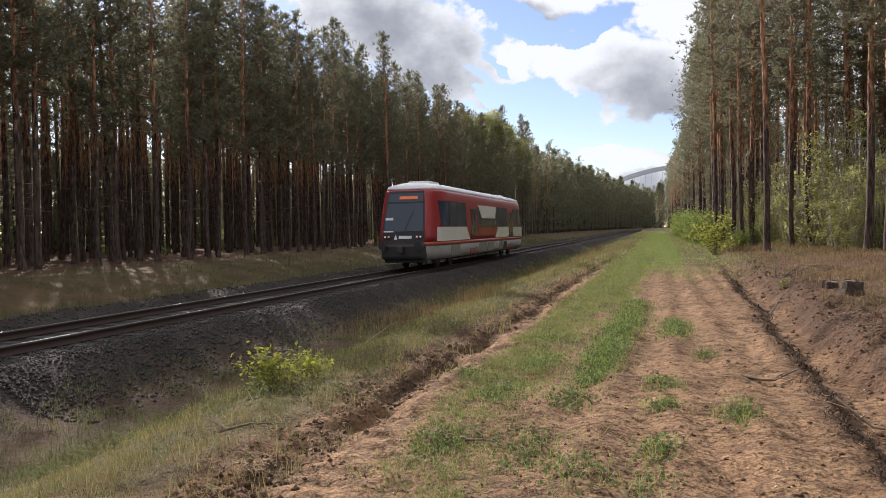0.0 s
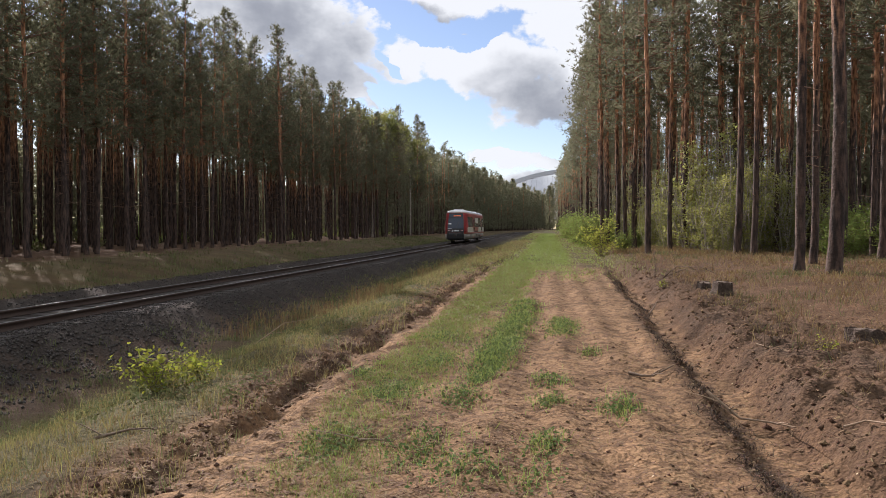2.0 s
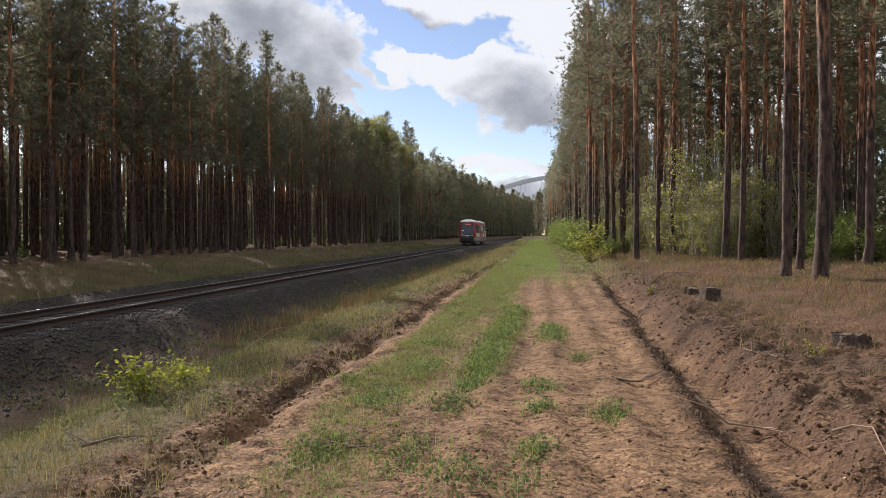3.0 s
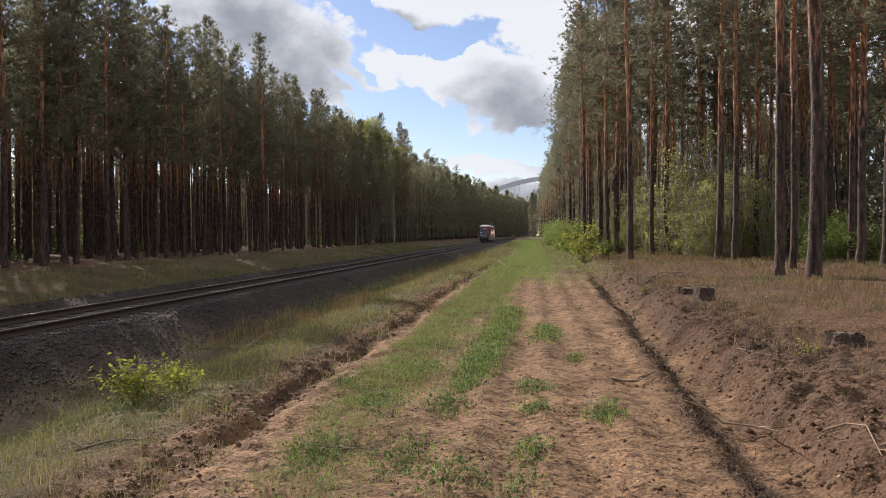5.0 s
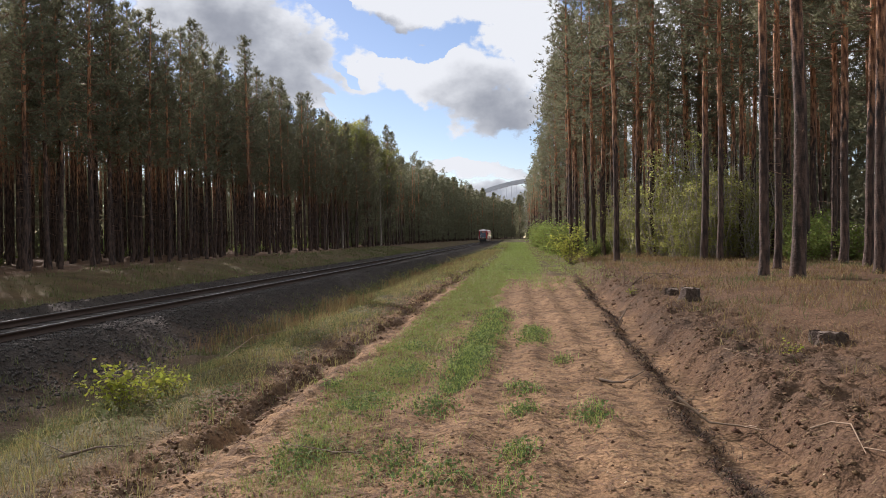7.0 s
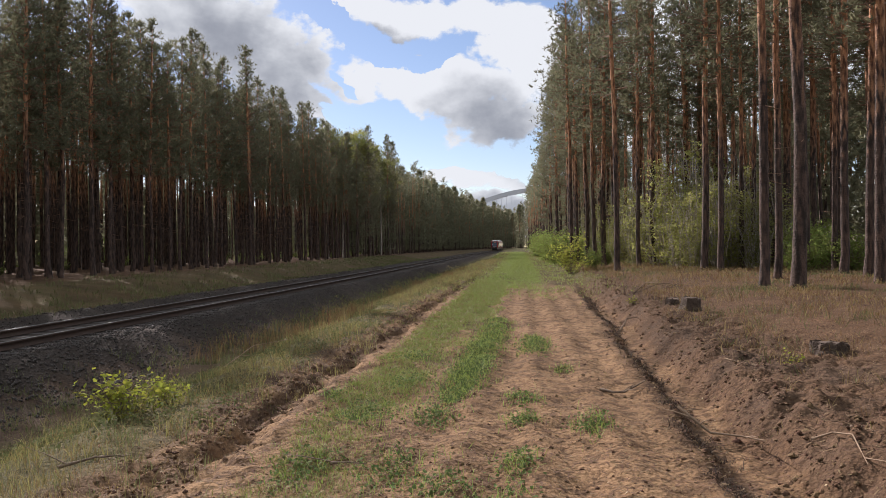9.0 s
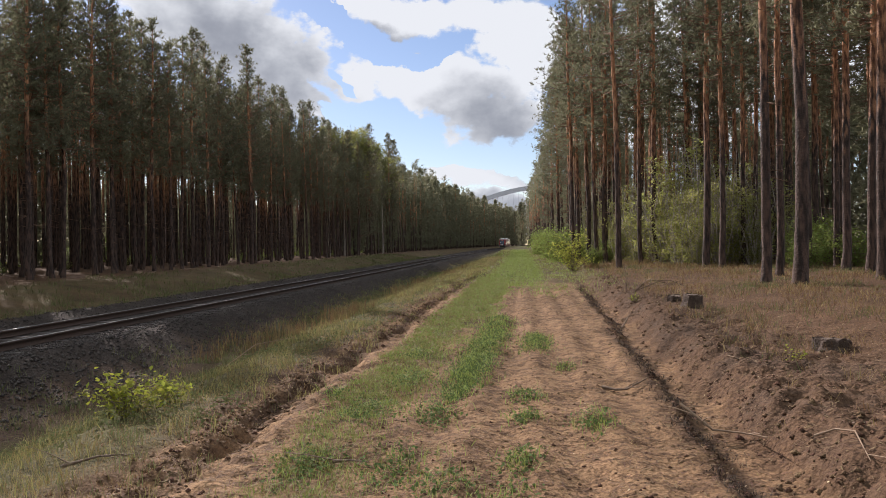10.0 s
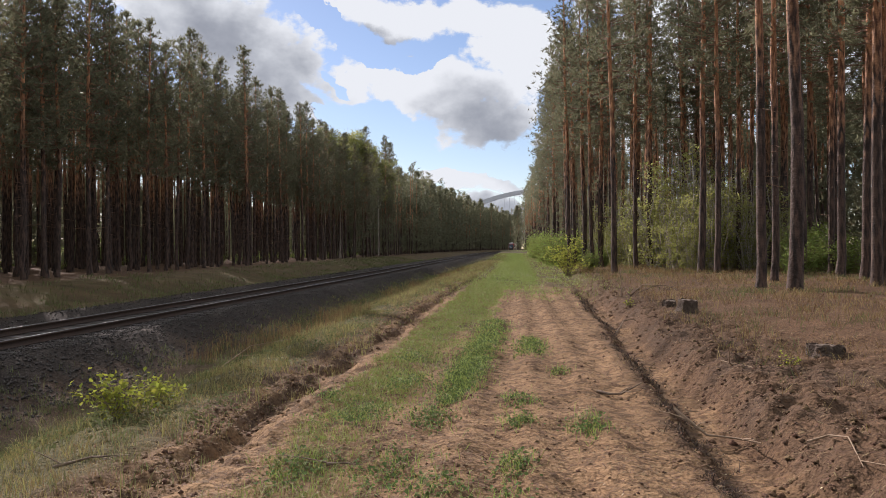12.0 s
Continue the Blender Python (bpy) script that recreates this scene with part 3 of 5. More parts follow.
    L = size * rng.uniform(0.6, 1.25, (n, 1))
    W = width * rng.uniform(0.7, 1.3, (n, 1))
    V = np.stack([P - S * W, P + S * W, P + D * L], 1).reshape(-1, 3)
    F = np.arange(3 * n).reshape(-1, 3)
    crown = mesh_of("crown", V, F, MAT["needles"])
    return trunk, branches, crown


PINES = {}
PINE_SPEC = {
    # height, trunk radius, crown from, spread, tufts per limb, blades, blade length, half width, dead limbs
    "edge": [(18.2, 0.150, 0.38, 2.5, 11, 7, 0.32, 0.031, 22), (17.4, 0.135, 0.42, 2.2, 11, 7, 0.32, 0.031, 20), (18.9, 0.155, 0.36, 2.7, 11, 7, 0.32, 0.031, 24), (16.8, 0.125, 0.42, 2.1, 11, 7, 0.32, 0.031, 18)],
    "inner": [(17.6, 0.15, 0.54, 2.1, 3, 3, 0.6, 0.05, 6), (18.4, 0.16, 0.56, 2.2, 3, 3, 0.6, 0.05, 6), (16.9, 0.13, 0.54, 2.0, 3, 3, 0.6, 0.05, 5)],
    "right": [(20.5, 0.165, 0.45, 2.6, 10, 7, 0.32, 0.031, 10), (19.6, 0.14, 0.48, 2.3, 10, 7, 0.32, 0.031, 8), (21.0, 0.175, 0.43, 2.7, 10, 7, 0.32, 0.031, 10), (20.0, 0.15, 0.48, 3.3, 12, 7, 0.32, 0.031, 8)],
    "far": [(16.5, 0.15, 0.07, 3.2, 4, 5, 0.75, 0.085, 0), (15.0, 0.14, 0.05, 3.0, 4, 5, 0.75, 0.085, 0)],
    "thicket": [(14.0, 0.12, 0.05, 2.4, 3, 6, 0.7, 0.09, 0)],
    "bushy": [(18.0, 0.15, 0.30, 2.5, 10, 7, 0.32, 0.031, 6), (16.5, 0.14, 0.33, 2.2, 10, 7, 0.32, 0.031, 6)],
    "young": [(13.5, 0.10, 0.22, 2.7, 10, 8, 0.36, 0.030, 4), (12.0, 0.09, 0.18, 2.4, 10, 8, 0.36, 0.030, 4)],
}
PINE_LABEL = {
    "edge": "slender dark pine with narrow crown at the wood's edge",
    "inner": "tall slender pine standing deep inside the shaded plantation",
    "right": "tall Scots pine with orange upper bark and sunlit trunk",
    "bushy": "full-crowned pine with drooping sunlit boughs between bare trunks",
    "young": "younger bushy pine with low needle-covered branches",
}


def pine(kind, variant, x, y, scale=1.0, group=""):
    spec = PINE_SPEC[kind]
    v = variant % len(spec)
    m = pose(x, y, land_at(x, y) - 0.05, random.uniform(-1.1, 1.1), random.uniform(-1.1, 1.1), random.uniform(0, 360)) @ Matrix.Scale(scale, 4)
    if (kind, v) in PINES:
        return copy_thing(PINES[kind, v], m)
    t = empty("pine_tree", m)
    for name, me in zip(("trunk", "bough", "crown"), pine_meshes(len(PINES) * 7 + 3, *spec[v])):
        tagged(part(name, me, None, t), kind="stuff" if name != "trunk" else "")
    PINES[kind, v] = tagged(t, PINE_LABEL[kind], "pine tree", group)
    return t


WOOD = []                                              # places of the pines too deep in the wood to tell apart


def plant_left_wood():
    n, y = 0, 4.0
    while y < 470:
        far = y > 120
        gap = 2.2 if not far else 3.2
        depth = 28 if y < 90 else 17 if y < 150 else 12
        edge = float(track_x(y)) - 15.3 + 0.9 * float(fbm(y * 0.11, 3.0, 61, 2))
        d = 0.0
        while d < depth:
            x, yy = edge - d + random.uniform(-0.8, 0.8), y + random.uniform(-1.0, 1.0)
            size = random.uniform(0.92, 1.06) * float(np.interp(y, [0, 90, 150, 220], [1, 1, 1.12, 1.3]))
            if random.random() < (0.94 if d < 4.5 else 0.82):
                if d < 4.0 and y < 112:
                    pine("edge", n, x, yy, size, "left plantation")
                    n += 1
                elif d < 1.5 and y < 150:
                    pine("young" if random.random() < 0.5 else "edge", n, x, yy, size * (1.15 if y > 140 else 1.0))
                    n += 1
                else:
                    WOOD.append((x, yy, size, 4 + n % 2 if y > 115 and random.random() < 0.6 else n % 3))
                    n += 1
            d += gap * random.uniform(0.85, 1.2)
        y += gap


def plant_right_wood():
    # trunks that stand clear at the wood's edge
    for i, (x, y, s) in enumerate([(7.2, 22.3, 1.0), (9.0, 26.5, 0.9), (7.75, 21.2, 1.08), (5.15, 39.0, 1.0), (7.9, 44.0, 1.0), (6.9, 43.0, 0.95),
                                   (9.1, 37.0, 0.9), (9.5, 35.6, 0.95), (12.7, 28.0, 0.95), (11.5, 24.2, 0.95), (8.8, 54.0, 0.95), (4.9, 47.5, 0.9),
                                   (4.4, 56.0, 0.9), (12.4, 40.0, 0.9), (10.6, 47.0, 0.9), (14.0, 34.0, 0.9)]):
        pine("right", i or 1, x, y, s, "right wood")
    for i, (x, y, s) in enumerate([(8.06, 49.6, 0.95), (8.76, 49.1, 1.0), (15.6, 34.4, 1.0), (10.95, 23.4, 0.95), (6.1, 52.0, 0.9), (5.6, 49.0, 0.85)]):
        pine("right", i + 1, x, y, s, "right wood")
    for i, (x, y, s) in enumerate([(10.6, 46.5, 1.0), (6.6, 60.0, 1.0), (13.2, 50.0, 1.0), (5.0, 72.0, 1.0)]):
        pine("bushy", i, x, y, s, "right wood")
    n, y = 0, 30.0
    while y < 240:
        gap = 3.0 if y < 90 else 4.4
        edge = max(4.6 - 0.004 * (y - 50), float(track_x(y)) + 14)
        if y < 50:
            edge = 13.5 - (y - 30) * 0.16
        reach = min(0.50 * y + 5, edge + (26 if y < 90 else 18))
        x = edge
        while x < reach:
            if random.random() < 0.87:
                px, py, size = x + random.uniform(-0.9, 0.9), y + random.uniform(-1.1, 1.1), random.uniform(0.9, 1.03)
                if x - edge < 4.5 and y < 110 or x - edge < 12 and y < 56:
                    kind = "young" if x - edge < 1.5 and y > 75 and random.random() < 0.4 else "right"
                    pine(kind, n, px, py, size, "right wood")
                    n += 1
                else:
                    WOOD.append((px, py, size * 1.06, 3 if x - edge > 19 or x - edge > 3 and y > 80 and random.random() < 0.5 else n % 3))
                    n += 1
            x += gap * random.uniform(0.85, 1.25)
        y += gap


def build_deep_wood():
    """The uncounted pines behind the wood's edge, joined."""
    kinds = []
    for i, spec in enumerate(PINE_SPEC["inner"] + PINE_SPEC["thicket"] + PINE_SPEC["far"]):
        arrays = []
        for me in pine_meshes(200 + i, *spec):
            v = np.zeros(3 * len(me.vertices), np.float32)
            me.vertices.foreach_get("co", v)
            me.calc_loop_triangles()
            f = np.zeros(3 * len(me.loop_triangles), np.int32)
            me.loop_triangles.foreach_get("vertices", f)
            arrays.append((v.reshape(-1, 3), f.reshape(-1, 3)))
            bpy.data.meshes.remove(me)
        kinds.append([arrays[0], arrays[2]])
    for which, name, mat, label, category in ((0, "wood_trunks", MAT["bark"], "close-set pine trunks deep in the shaded wood", "pine trunks"),
                                              (1, "wood_crowns", MAT["needles"], "dark needle crowns deep in the pine wood", "pine crowns")):
        rng = np.random.default_rng(77)
        V, F, n = [], [], 0
        xs, ys = np.array([w[0] for w in WOOD]), np.array([w[1] for w in WOOD])
        zs = land(xs, ys) - 0.05
        for i, (x, y, s, kind) in enumerate(WOOD):
            v, f = kinds[kind][which]
            a, lx, ly = rng.uniform(0, 2 * math.pi), rng.normal(0, 0.012), rng.normal(0, 0.012)
            c, sn = math.cos(a) * s, math.sin(a) * s
            V.append(np.stack([v[:, 0] * c - v[:, 1] * sn + v[:, 2] * lx + x, v[:, 0] * sn + v[:, 1] * c + v[:, 2] * ly + y, v[:, 2] * s + zs[i]], -1))
            F.append(f + n)
            n += len(v)
        tagged(new(name, mesh_of(name, np.concatenate(V), np.concatenate(F), mat, smooth=which == 0)), label, category, kind="stuff")


plant_left_wood()
plant_right_wood()
for i in range(210):                                   # thick young growth that closes the far side of the plantation
    WOOD.append((-60 - random.uniform(0, 14), 8 + i * 1.15, random.uniform(0.7, 1.0), 3))
for i in range(60):                                    # and fills its gaps
    WOOD.append((-46 - random.uniform(0, 10), 36 + i * 1.6, random.uniform(0.55, 0.85), 3))
for i in range(110):                                   # both woods go on unseen behind, added to cut the open sky's light
    y = -45 + i * 0.43
    WOOD.append((-26 - random.uniform(0, 16), y, random.uniform(0.9, 1.05), i % 3))
    WOOD.append((max(9.5, 0.55 * y + 9) + random.uniform(0, 14), y + 14, random.uniform(0.95, 1.1), i % 3))
spread = random.Random(5)
for i in range(70):                                    # the right wood goes on along the bend, mostly hidden, added to shade the far railcar
    y = 240 + i * 2.6
    WOOD.append((float(track_x(y)) + 10 + spread.uniform(0, 9), y, spread.uniform(0.95, 1.15), 3 if i % 2 else i % 3))
for i in range(150):                                   # full-crowned pines close the view where the line bends away
    y = 118 + i * 2.35
    WOOD.append((float(track_x(y)) - 15.5 + 4.0 * float(step(200, 300, y)) - spread.uniform(0, 9), y, spread.uniform(0.88, 1.06) * float(np.interp(y, [118, 180, 260, 470], [1.0, 1.12, 1.36, 1.3])), 4 + i % 2))
    if i > 18:
        WOOD.append((max(4.6, float(track_x(y)) + 13) + spread.uniform(0, 10), y, spread.uniform(0.85, 1.05), 4 + i % 2))
build_deep_wood()


# ---------- leafy bushes ----------
def leaf_cloud(rng, at, size):
    """Folded leaves, two triangles each, round the given points."""
    n = len(at)
    D = rng.normal(0, 1, (n, 3)) * (1, 1, 0.6) + (0, 0, -0.15)
    D /= np.linalg.norm(D, axis=1, keepdims=True)
    S = np.cross(D, rng.normal(0, 0.4, (n, 3)) + (0, 0, 1))
    S /= np.linalg.norm(S, axis=1, keepdims=True)
    L = size * rng.uniform(0.6, 1.3, (n, 1))
    up = np.cross(S, D)
    V = np.stack([at, at + D * L * 0.5 + S * L * 0.36 + up * L * 0.1, at + D * L, at + D * L * 0.5 - S * L * 0.36 + up * L * 0.1], 1).reshape(-1, 3)
    i = np.arange(n)[:, None] * 4
    return V, np.concatenate([i + [0, 1, 2], i + [0, 2, 3]])


def bush_meshes(seed, height, spread, stems, leaves, leaf, mat, stem_mat, low=0.15, upright=1.0):
    rng = np.random.default_rng(seed)
    pieces, at = [], []
    if low >= 0.4:                                       # one stem that carries all the boughs
        lean = rng.normal(0, 0.02 * height, 2)
        pieces.append(tube([(0, 0, -0.1), (*lean * 0.5, height * 0.5), (*lean, height * 0.93)], [0.009 * height, 0.006 * height, 0.0015 * height], 4))
    for i in range(stems):
        a, out = rng.uniform(0, 2 * math.pi), spread * math.sqrt(rng.random()) * 0.9
        h = height * rng.uniform(0.6, 1.0) * (1 - 0.35 * (out / max(spread, 0.01)) ** 2)
        base = np.array([math.cos(a), math.sin(a), 0]) * out * (0.12 + 0.3 * (1 - upright))
        tip = np.array([math.cos(a) * out, math.sin(a) * out, h])
        mid = (base + tip) / 2 + rng.normal(0, 0.05 * height, 3) * (1, 1, 0.3)
        r = 0.006 + 0.006 * height
        base[2] = -0.08
        if low >= 0.4:
            base, r = np.array([0, 0, height * rng.uniform(0.3, 0.8)]), r * 0.4
            tip[2] = base[2] + (height - base[2]) * rng.uniform(0.35, 1.0)
            mid = (base + tip) / 2 + (0, 0, 0.3)
        pieces.append(tube([base, mid, tip], [r, r * 0.6, r * 0.2], 4))
        per = leaves // stems
        side = per // 3
        for j in range(3):
            s0 = rng.uniform(low, 0.95)
            o = base + (mid - base) * s0 * 2 if s0 < 0.5 else mid + (tip - mid) * (s0 * 2 - 1)
            d = rng.normal(0, 1, 3) * (1, 1, 0.4) + (0, 0, 0.25)
            e = o + d / np.linalg.norm(d) * spread * rng.uniform(0.25, 0.6)
            pieces.append(tube([o, (o + e) / 2 + (0, 0, 0.03), e], [r * 0.45, r * 0.3, r * 0.12], 3))
            t = rng.uniform(0.15, 1.05, (side, 1))
            at.append(o + (e - o) * t + rng.normal(0, 0.07 * spread + leaf * 0.6, (side, 3)))
    quads = [(v, f) for v, f in pieces]
    stem_v, stem_f = joined(quads)
    P = np.concatenate(at)
    P[:, 2] = np.maximum(P[:, 2], leaf * 0.5)
    return mesh_of("stem", stem_v, stem_f, stem_mat), mesh_of("foliage", *leaf_cloud(rng, P, leaf), mat)


BUSHES = {}


def bush(name, key, spec, x, y, scale=1.0, label="", category="bush", group="", turn=None):
    m = pose(x, y, land_at(x, y), 0, 0, random.uniform(0, 360) if turn is None else turn) @ Matrix.Scale(scale, 4)
    if key in BUSHES:
        return copy_thing(BUSHES[key], m)
    t = empty(name, m)
    stems, leaves = bush_meshes(len(BUSHES) + 100, *spec)
    tagged(part("stem", stems, None, t), kind="stuff")
    tagged(part("foliage", leaves, None, t), kind="stuff")
    BUSHES[key] = tagged(t, label, category, group)
    return t


def plant_bushes():
    # young yellow-leaved shrub on the verge
    bush("leafy_shrub", "verge", (0.44, 0.44, 15, 560, 0.066, MAT["yellow_leaf"], MAT["stem"]), -3.86, 6.75, 0.88,
         "low shrub with bright yellow-green leaves on the grassy verge", "shrub")
    bush("leafy_shrub", "verge", None, -3.72, 7.3, 0.7)
    # yellow sapling before the wood
    bush("yellow_sapling", "sapling", (2.3, 1.0, 14, 900, 0.13, MAT["sapling_leaf"], MAT["stem"]), 2.95, 42.0, 1.12,
         "yellow-leaved sapling at the edge of the wood", "sapling")
    bush("yellow_sapling", "sapling", None, 10.2, 42.0, 0.9)
    # green bushes along the wood's edge
    green = (3.2, 2.0, 26, 2600, 0.20, MAT["bush_leaf"], MAT["stem"])
    for x, y, s in [(3.6, 56, 0.85), (3.3, 64, 1.05), (3.7, 72, 1.1), (3.2, 82, 1.15), (3.5, 92, 1.3), (3.0, 104, 1.3), (3.4, 118, 1.4), (4.9, 60, 1.0),
                    (3.6, 134, 1.2), (3.9, 150, 1.3), (13.6, 36, 0.8), (15.0, 38, 0.95), (4.4, 44.5, 0.45), (5.8, 50, 0.6), (12.3, 33.5, 0.55), (14.6, 34.0, 0.7)]:
        bush("green_bush", "green", green, x, y, s, "dense light green leafy bush along the wood's edge", "bush", "bushes at the wood")
    # thin leafy understorey between the pines
    birch = (8.0, 2.0, 14, 2500, 0.15, MAT["birch_leaf"], MAT["birch_bark"], 0.08, 0.6)
    for x, y, s in [(8.7, 42.5, 0.9), (9.6, 41.5, 0.85), (10.5, 42.0, 0.95), (11.4, 41.2, 0.9), (8.2, 45.5, 0.8), (12.4, 42.5, 1.0), (10.0, 45.0, 1.0), (11.8, 46.0, 1.0), (10.2, 39.0, 0.85), (9.3, 39.2, 0.8), (8.4, 39.8, 0.75), (11.0, 39.4, 0.95), (11.9, 38.6, 0.7), (8.9, 38.2, 0.5), (7.2, 46.0, 0.6),
                    (11.5, 41.0, 0.55), (6.3, 48.0, 0.6), (7.3, 52.0, 0.85), (13.5, 44.0, 0.85), (14.6, 41.0, 0.65), (8.3, 43.6, 1.25), (9.9, 43.2, 1.4), (11.2, 43.8, 1.2), (12.9, 41.0, 1.1), (7.4, 47.5, 1.0), (6.6, 54.0, 0.9), (15.6, 44.0, 0.7), (5.9, 58.0, 0.8), (16.5, 41.0, 0.5)]:
        bush("young_birch", "birch", birch, x, y, s, "slender young birch with sparse sunlit leaves among the pines", "tree", "understorey birches")
    # broadleaved trees in the far edge of the plantation
    broad = (18.5, 2.3, 26, 4800, 0.26, MAT["birch_leaf"], MAT["birch_bark"], 0.4, 0.9)
    for x, y, s in [(-27.0, 110, 1.05), (-26.5, 118, 1.1), (-26.2, 126, 1.05), (-27.5, 103, 1.0), (-26, 136, 1.0), (-26, 146, 1.0)]:
        bush("birch_tree", "broad", broad, x, y, s, "tall birch with light green foliage among dark pines", "birch tree", "plantation birches")
    for i in range(26):
        y = random.uniform(22, 120)
        bush("green_bush", "low", (1.3, 0.8, 12, 420, 0.12, MAT["bush_leaf"], MAT["stem"]), -27 - random.uniform(0, 14), y, random.uniform(0.6, 1.2),
             "small green shrub under the shaded pines", "bush", "shrubs under the pines")


def far_undergrowth():
    """Low leafage that closes the foot of the plantation's far side."""
    rng = np.random.default_rng(88)
    x, y = rng.uniform(-64, -50, 9000), rng.uniform(8, 300, 9000)
    x = np.where(y > 120, track_x(y) - rng.uniform(24, 34, 9000), x)
    z = land(x, y) + 3.4 * rng.random(9000) ** 1.3 * (0.4 + value_noise(x * 0.2, y * 0.2, 3))
    ob = new("undergrowth", mesh_of("undergrowth", *leaf_cloud(rng, np.stack([x, y, z], -1), 0.75), MAT["bush_leaf"]))
    tagged(ob, "dim green undergrowth at the back of the pine plantation", "undergrowth", kind="stuff")


far_undergrowth()
plant_bushes()

# ---------- railway ----------
def build_track():
    track = tagged(empty("railway_track"), "single railway track with worn rails on dark ballast", "railway track")
    s_list = list(np.arange(-30, BEND_Y, 15.0)) + list(np.arange(BEND_Y, 470, 7.5))
    web = [(-0.065, -0.16), (0.065, -0.16), (0.065, -0.145), (0.012, -0.125), (0.012, -0.05), (0.036, -0.038), (0.036, -0.006), (-0.036, -0.006), (-0.036, -0.038), (-0.012, -0.05), (-0.012, -0.125), (-0.065, -0.145)]
    head = [(-0.030, -0.010), (0.030, -0.010), (0.028, 0.0), (-0.028, 0.0)]
    for side in (-0.755, 0.755):
        rail = None
        for name, profile, mat in (("rail", web, MAT["rail_side"]), ("rail_head", head, MAT["rail_top"])):
            V, F, k = [], [], len(profile)
            for s in s_list:
                x, y, a = track_at(s)
                for px, pz in profile:
                    V.append((x + (side + px) * math.cos(a), y - (side + px) * math.sin(a), RAIL_TOP + pz + float(climb(y))))
            for i in range(len(s_list) - 1):
                for j in range(k):
                    F.append((i * k + j, i * k + (j + 1) % k, (i + 1) * k + (j + 1) % k, (i + 1) * k + j))
            ob = part(name, mesh_of(name, V, F, mat), None, rail or track)
            rail = rail or ob
    return track


def build_ballast():
    rng = np.random.default_rng(5)
    n = 20000
    y = 7 + 60 * rng.random(n) ** 1.6
    c = np.concatenate([rng.uniform(0.85, 4.1, int(n * 0.75)), rng.uniform(-2.9, -0.85, n - int(n * 0.75))])
    keep = rng.random(n) < np.interp(np.abs(c), [0, 2.8, 4.1], [1, 1, 0.25])
    y, c = y[keep], c[keep]
    x = TRACK_X + c
    z = land(x, y)
    n = len(x)
    r = rng.uniform(0.014, 0.032, n) * (1 + y / 90)
    octa = np.array([(1, 0, 0), (-1, 0, 0), (0, 1, 0), (0, -1, 0), (0, 0, 1), (0, 0, -0.6)], float)
    V = octa[None] * r[:, None, None] * rng.uniform(0.6, 1.3, (n, 6, 1)) + np.stack([x, y, z + r * 0.3], -1)[:, None]
    f = np.array([(0, 2, 4), (2, 1, 4), (1, 3, 4), (3, 0, 4), (2, 0, 5), (1, 2, 5), (3, 1, 5), (0, 3, 5)])
    F = (np.arange(n)[:, None, None] * 6 + f[None]).reshape(-1, 3)
    ob = new("ballast", mesh_of("ballast", V.reshape(-1, 3), F, MAT["ballast"]))
    return tagged(ob, "dark crushed stone ballast round the rails", "ballast", kind="stuff")


track = build_track()
build_ballast()


# ---------- railcar ----------
CAR_L = 21.5
NOSE_W, NOSE_L = 0.52, 1.9          # the ends narrow by this much over this length


def car_end(z):
    """How far the raked end stands back at height z."""
    return float(np.interp(z, [0.3, 0.6, 1.1, 1.7, 2.75, 3.2, 3.45, 3.62], [0.18, 0.05, 0.0, 0.10, 0.42, 0.56, 0.72, 1.3]))


def car_half(z):
    return float(np.interp(z, [0.35, 1.0, 1.7, 2.4, 3.2, 3.45, 3.56, 3.62], [1.36, 1.43, 1.44, 1.42, 1.34, 1.24, 1.02, 0.7]))


def car_ring(z, grow=0.0):
    w, y0 = car_half(z) + grow, car_end(z) - grow
    y1 = CAR_L - y0
    pts = []
    for cx, cy, a0 in ((w - NOSE_W, y1 - NOSE_L, 0), (-w + NOSE_W, y1 - NOSE_L, 90), (-w + NOSE_W, y0 + NOSE_L, 180), (w - NOSE_W, y0 + NOSE_L, 270)):
        for k in range(7):
            a = radians(a0 + 15 * k)
            pts.append((cx + NOSE_W * math.cos(a), cy + NOSE_L * math.sin(a), z))
    return pts


def car_shell(levels, grow=0.0):
    bm = bmesh.new()
    rings = [[bm.verts.new(p) for p in car_ring(z, grow)] for z in levels]
    k = len(rings[0])
    for a, b in zip(rings, rings[1:]):
        for i in range(k):
            f = bm.faces.new((a[i], a[(i + 1) % k], b[(i + 1) % k], b[i]))
            f.smooth = True
    bm.faces.new(list(reversed(rings[0])))
    bm.faces.new(rings[-1])
    return bm


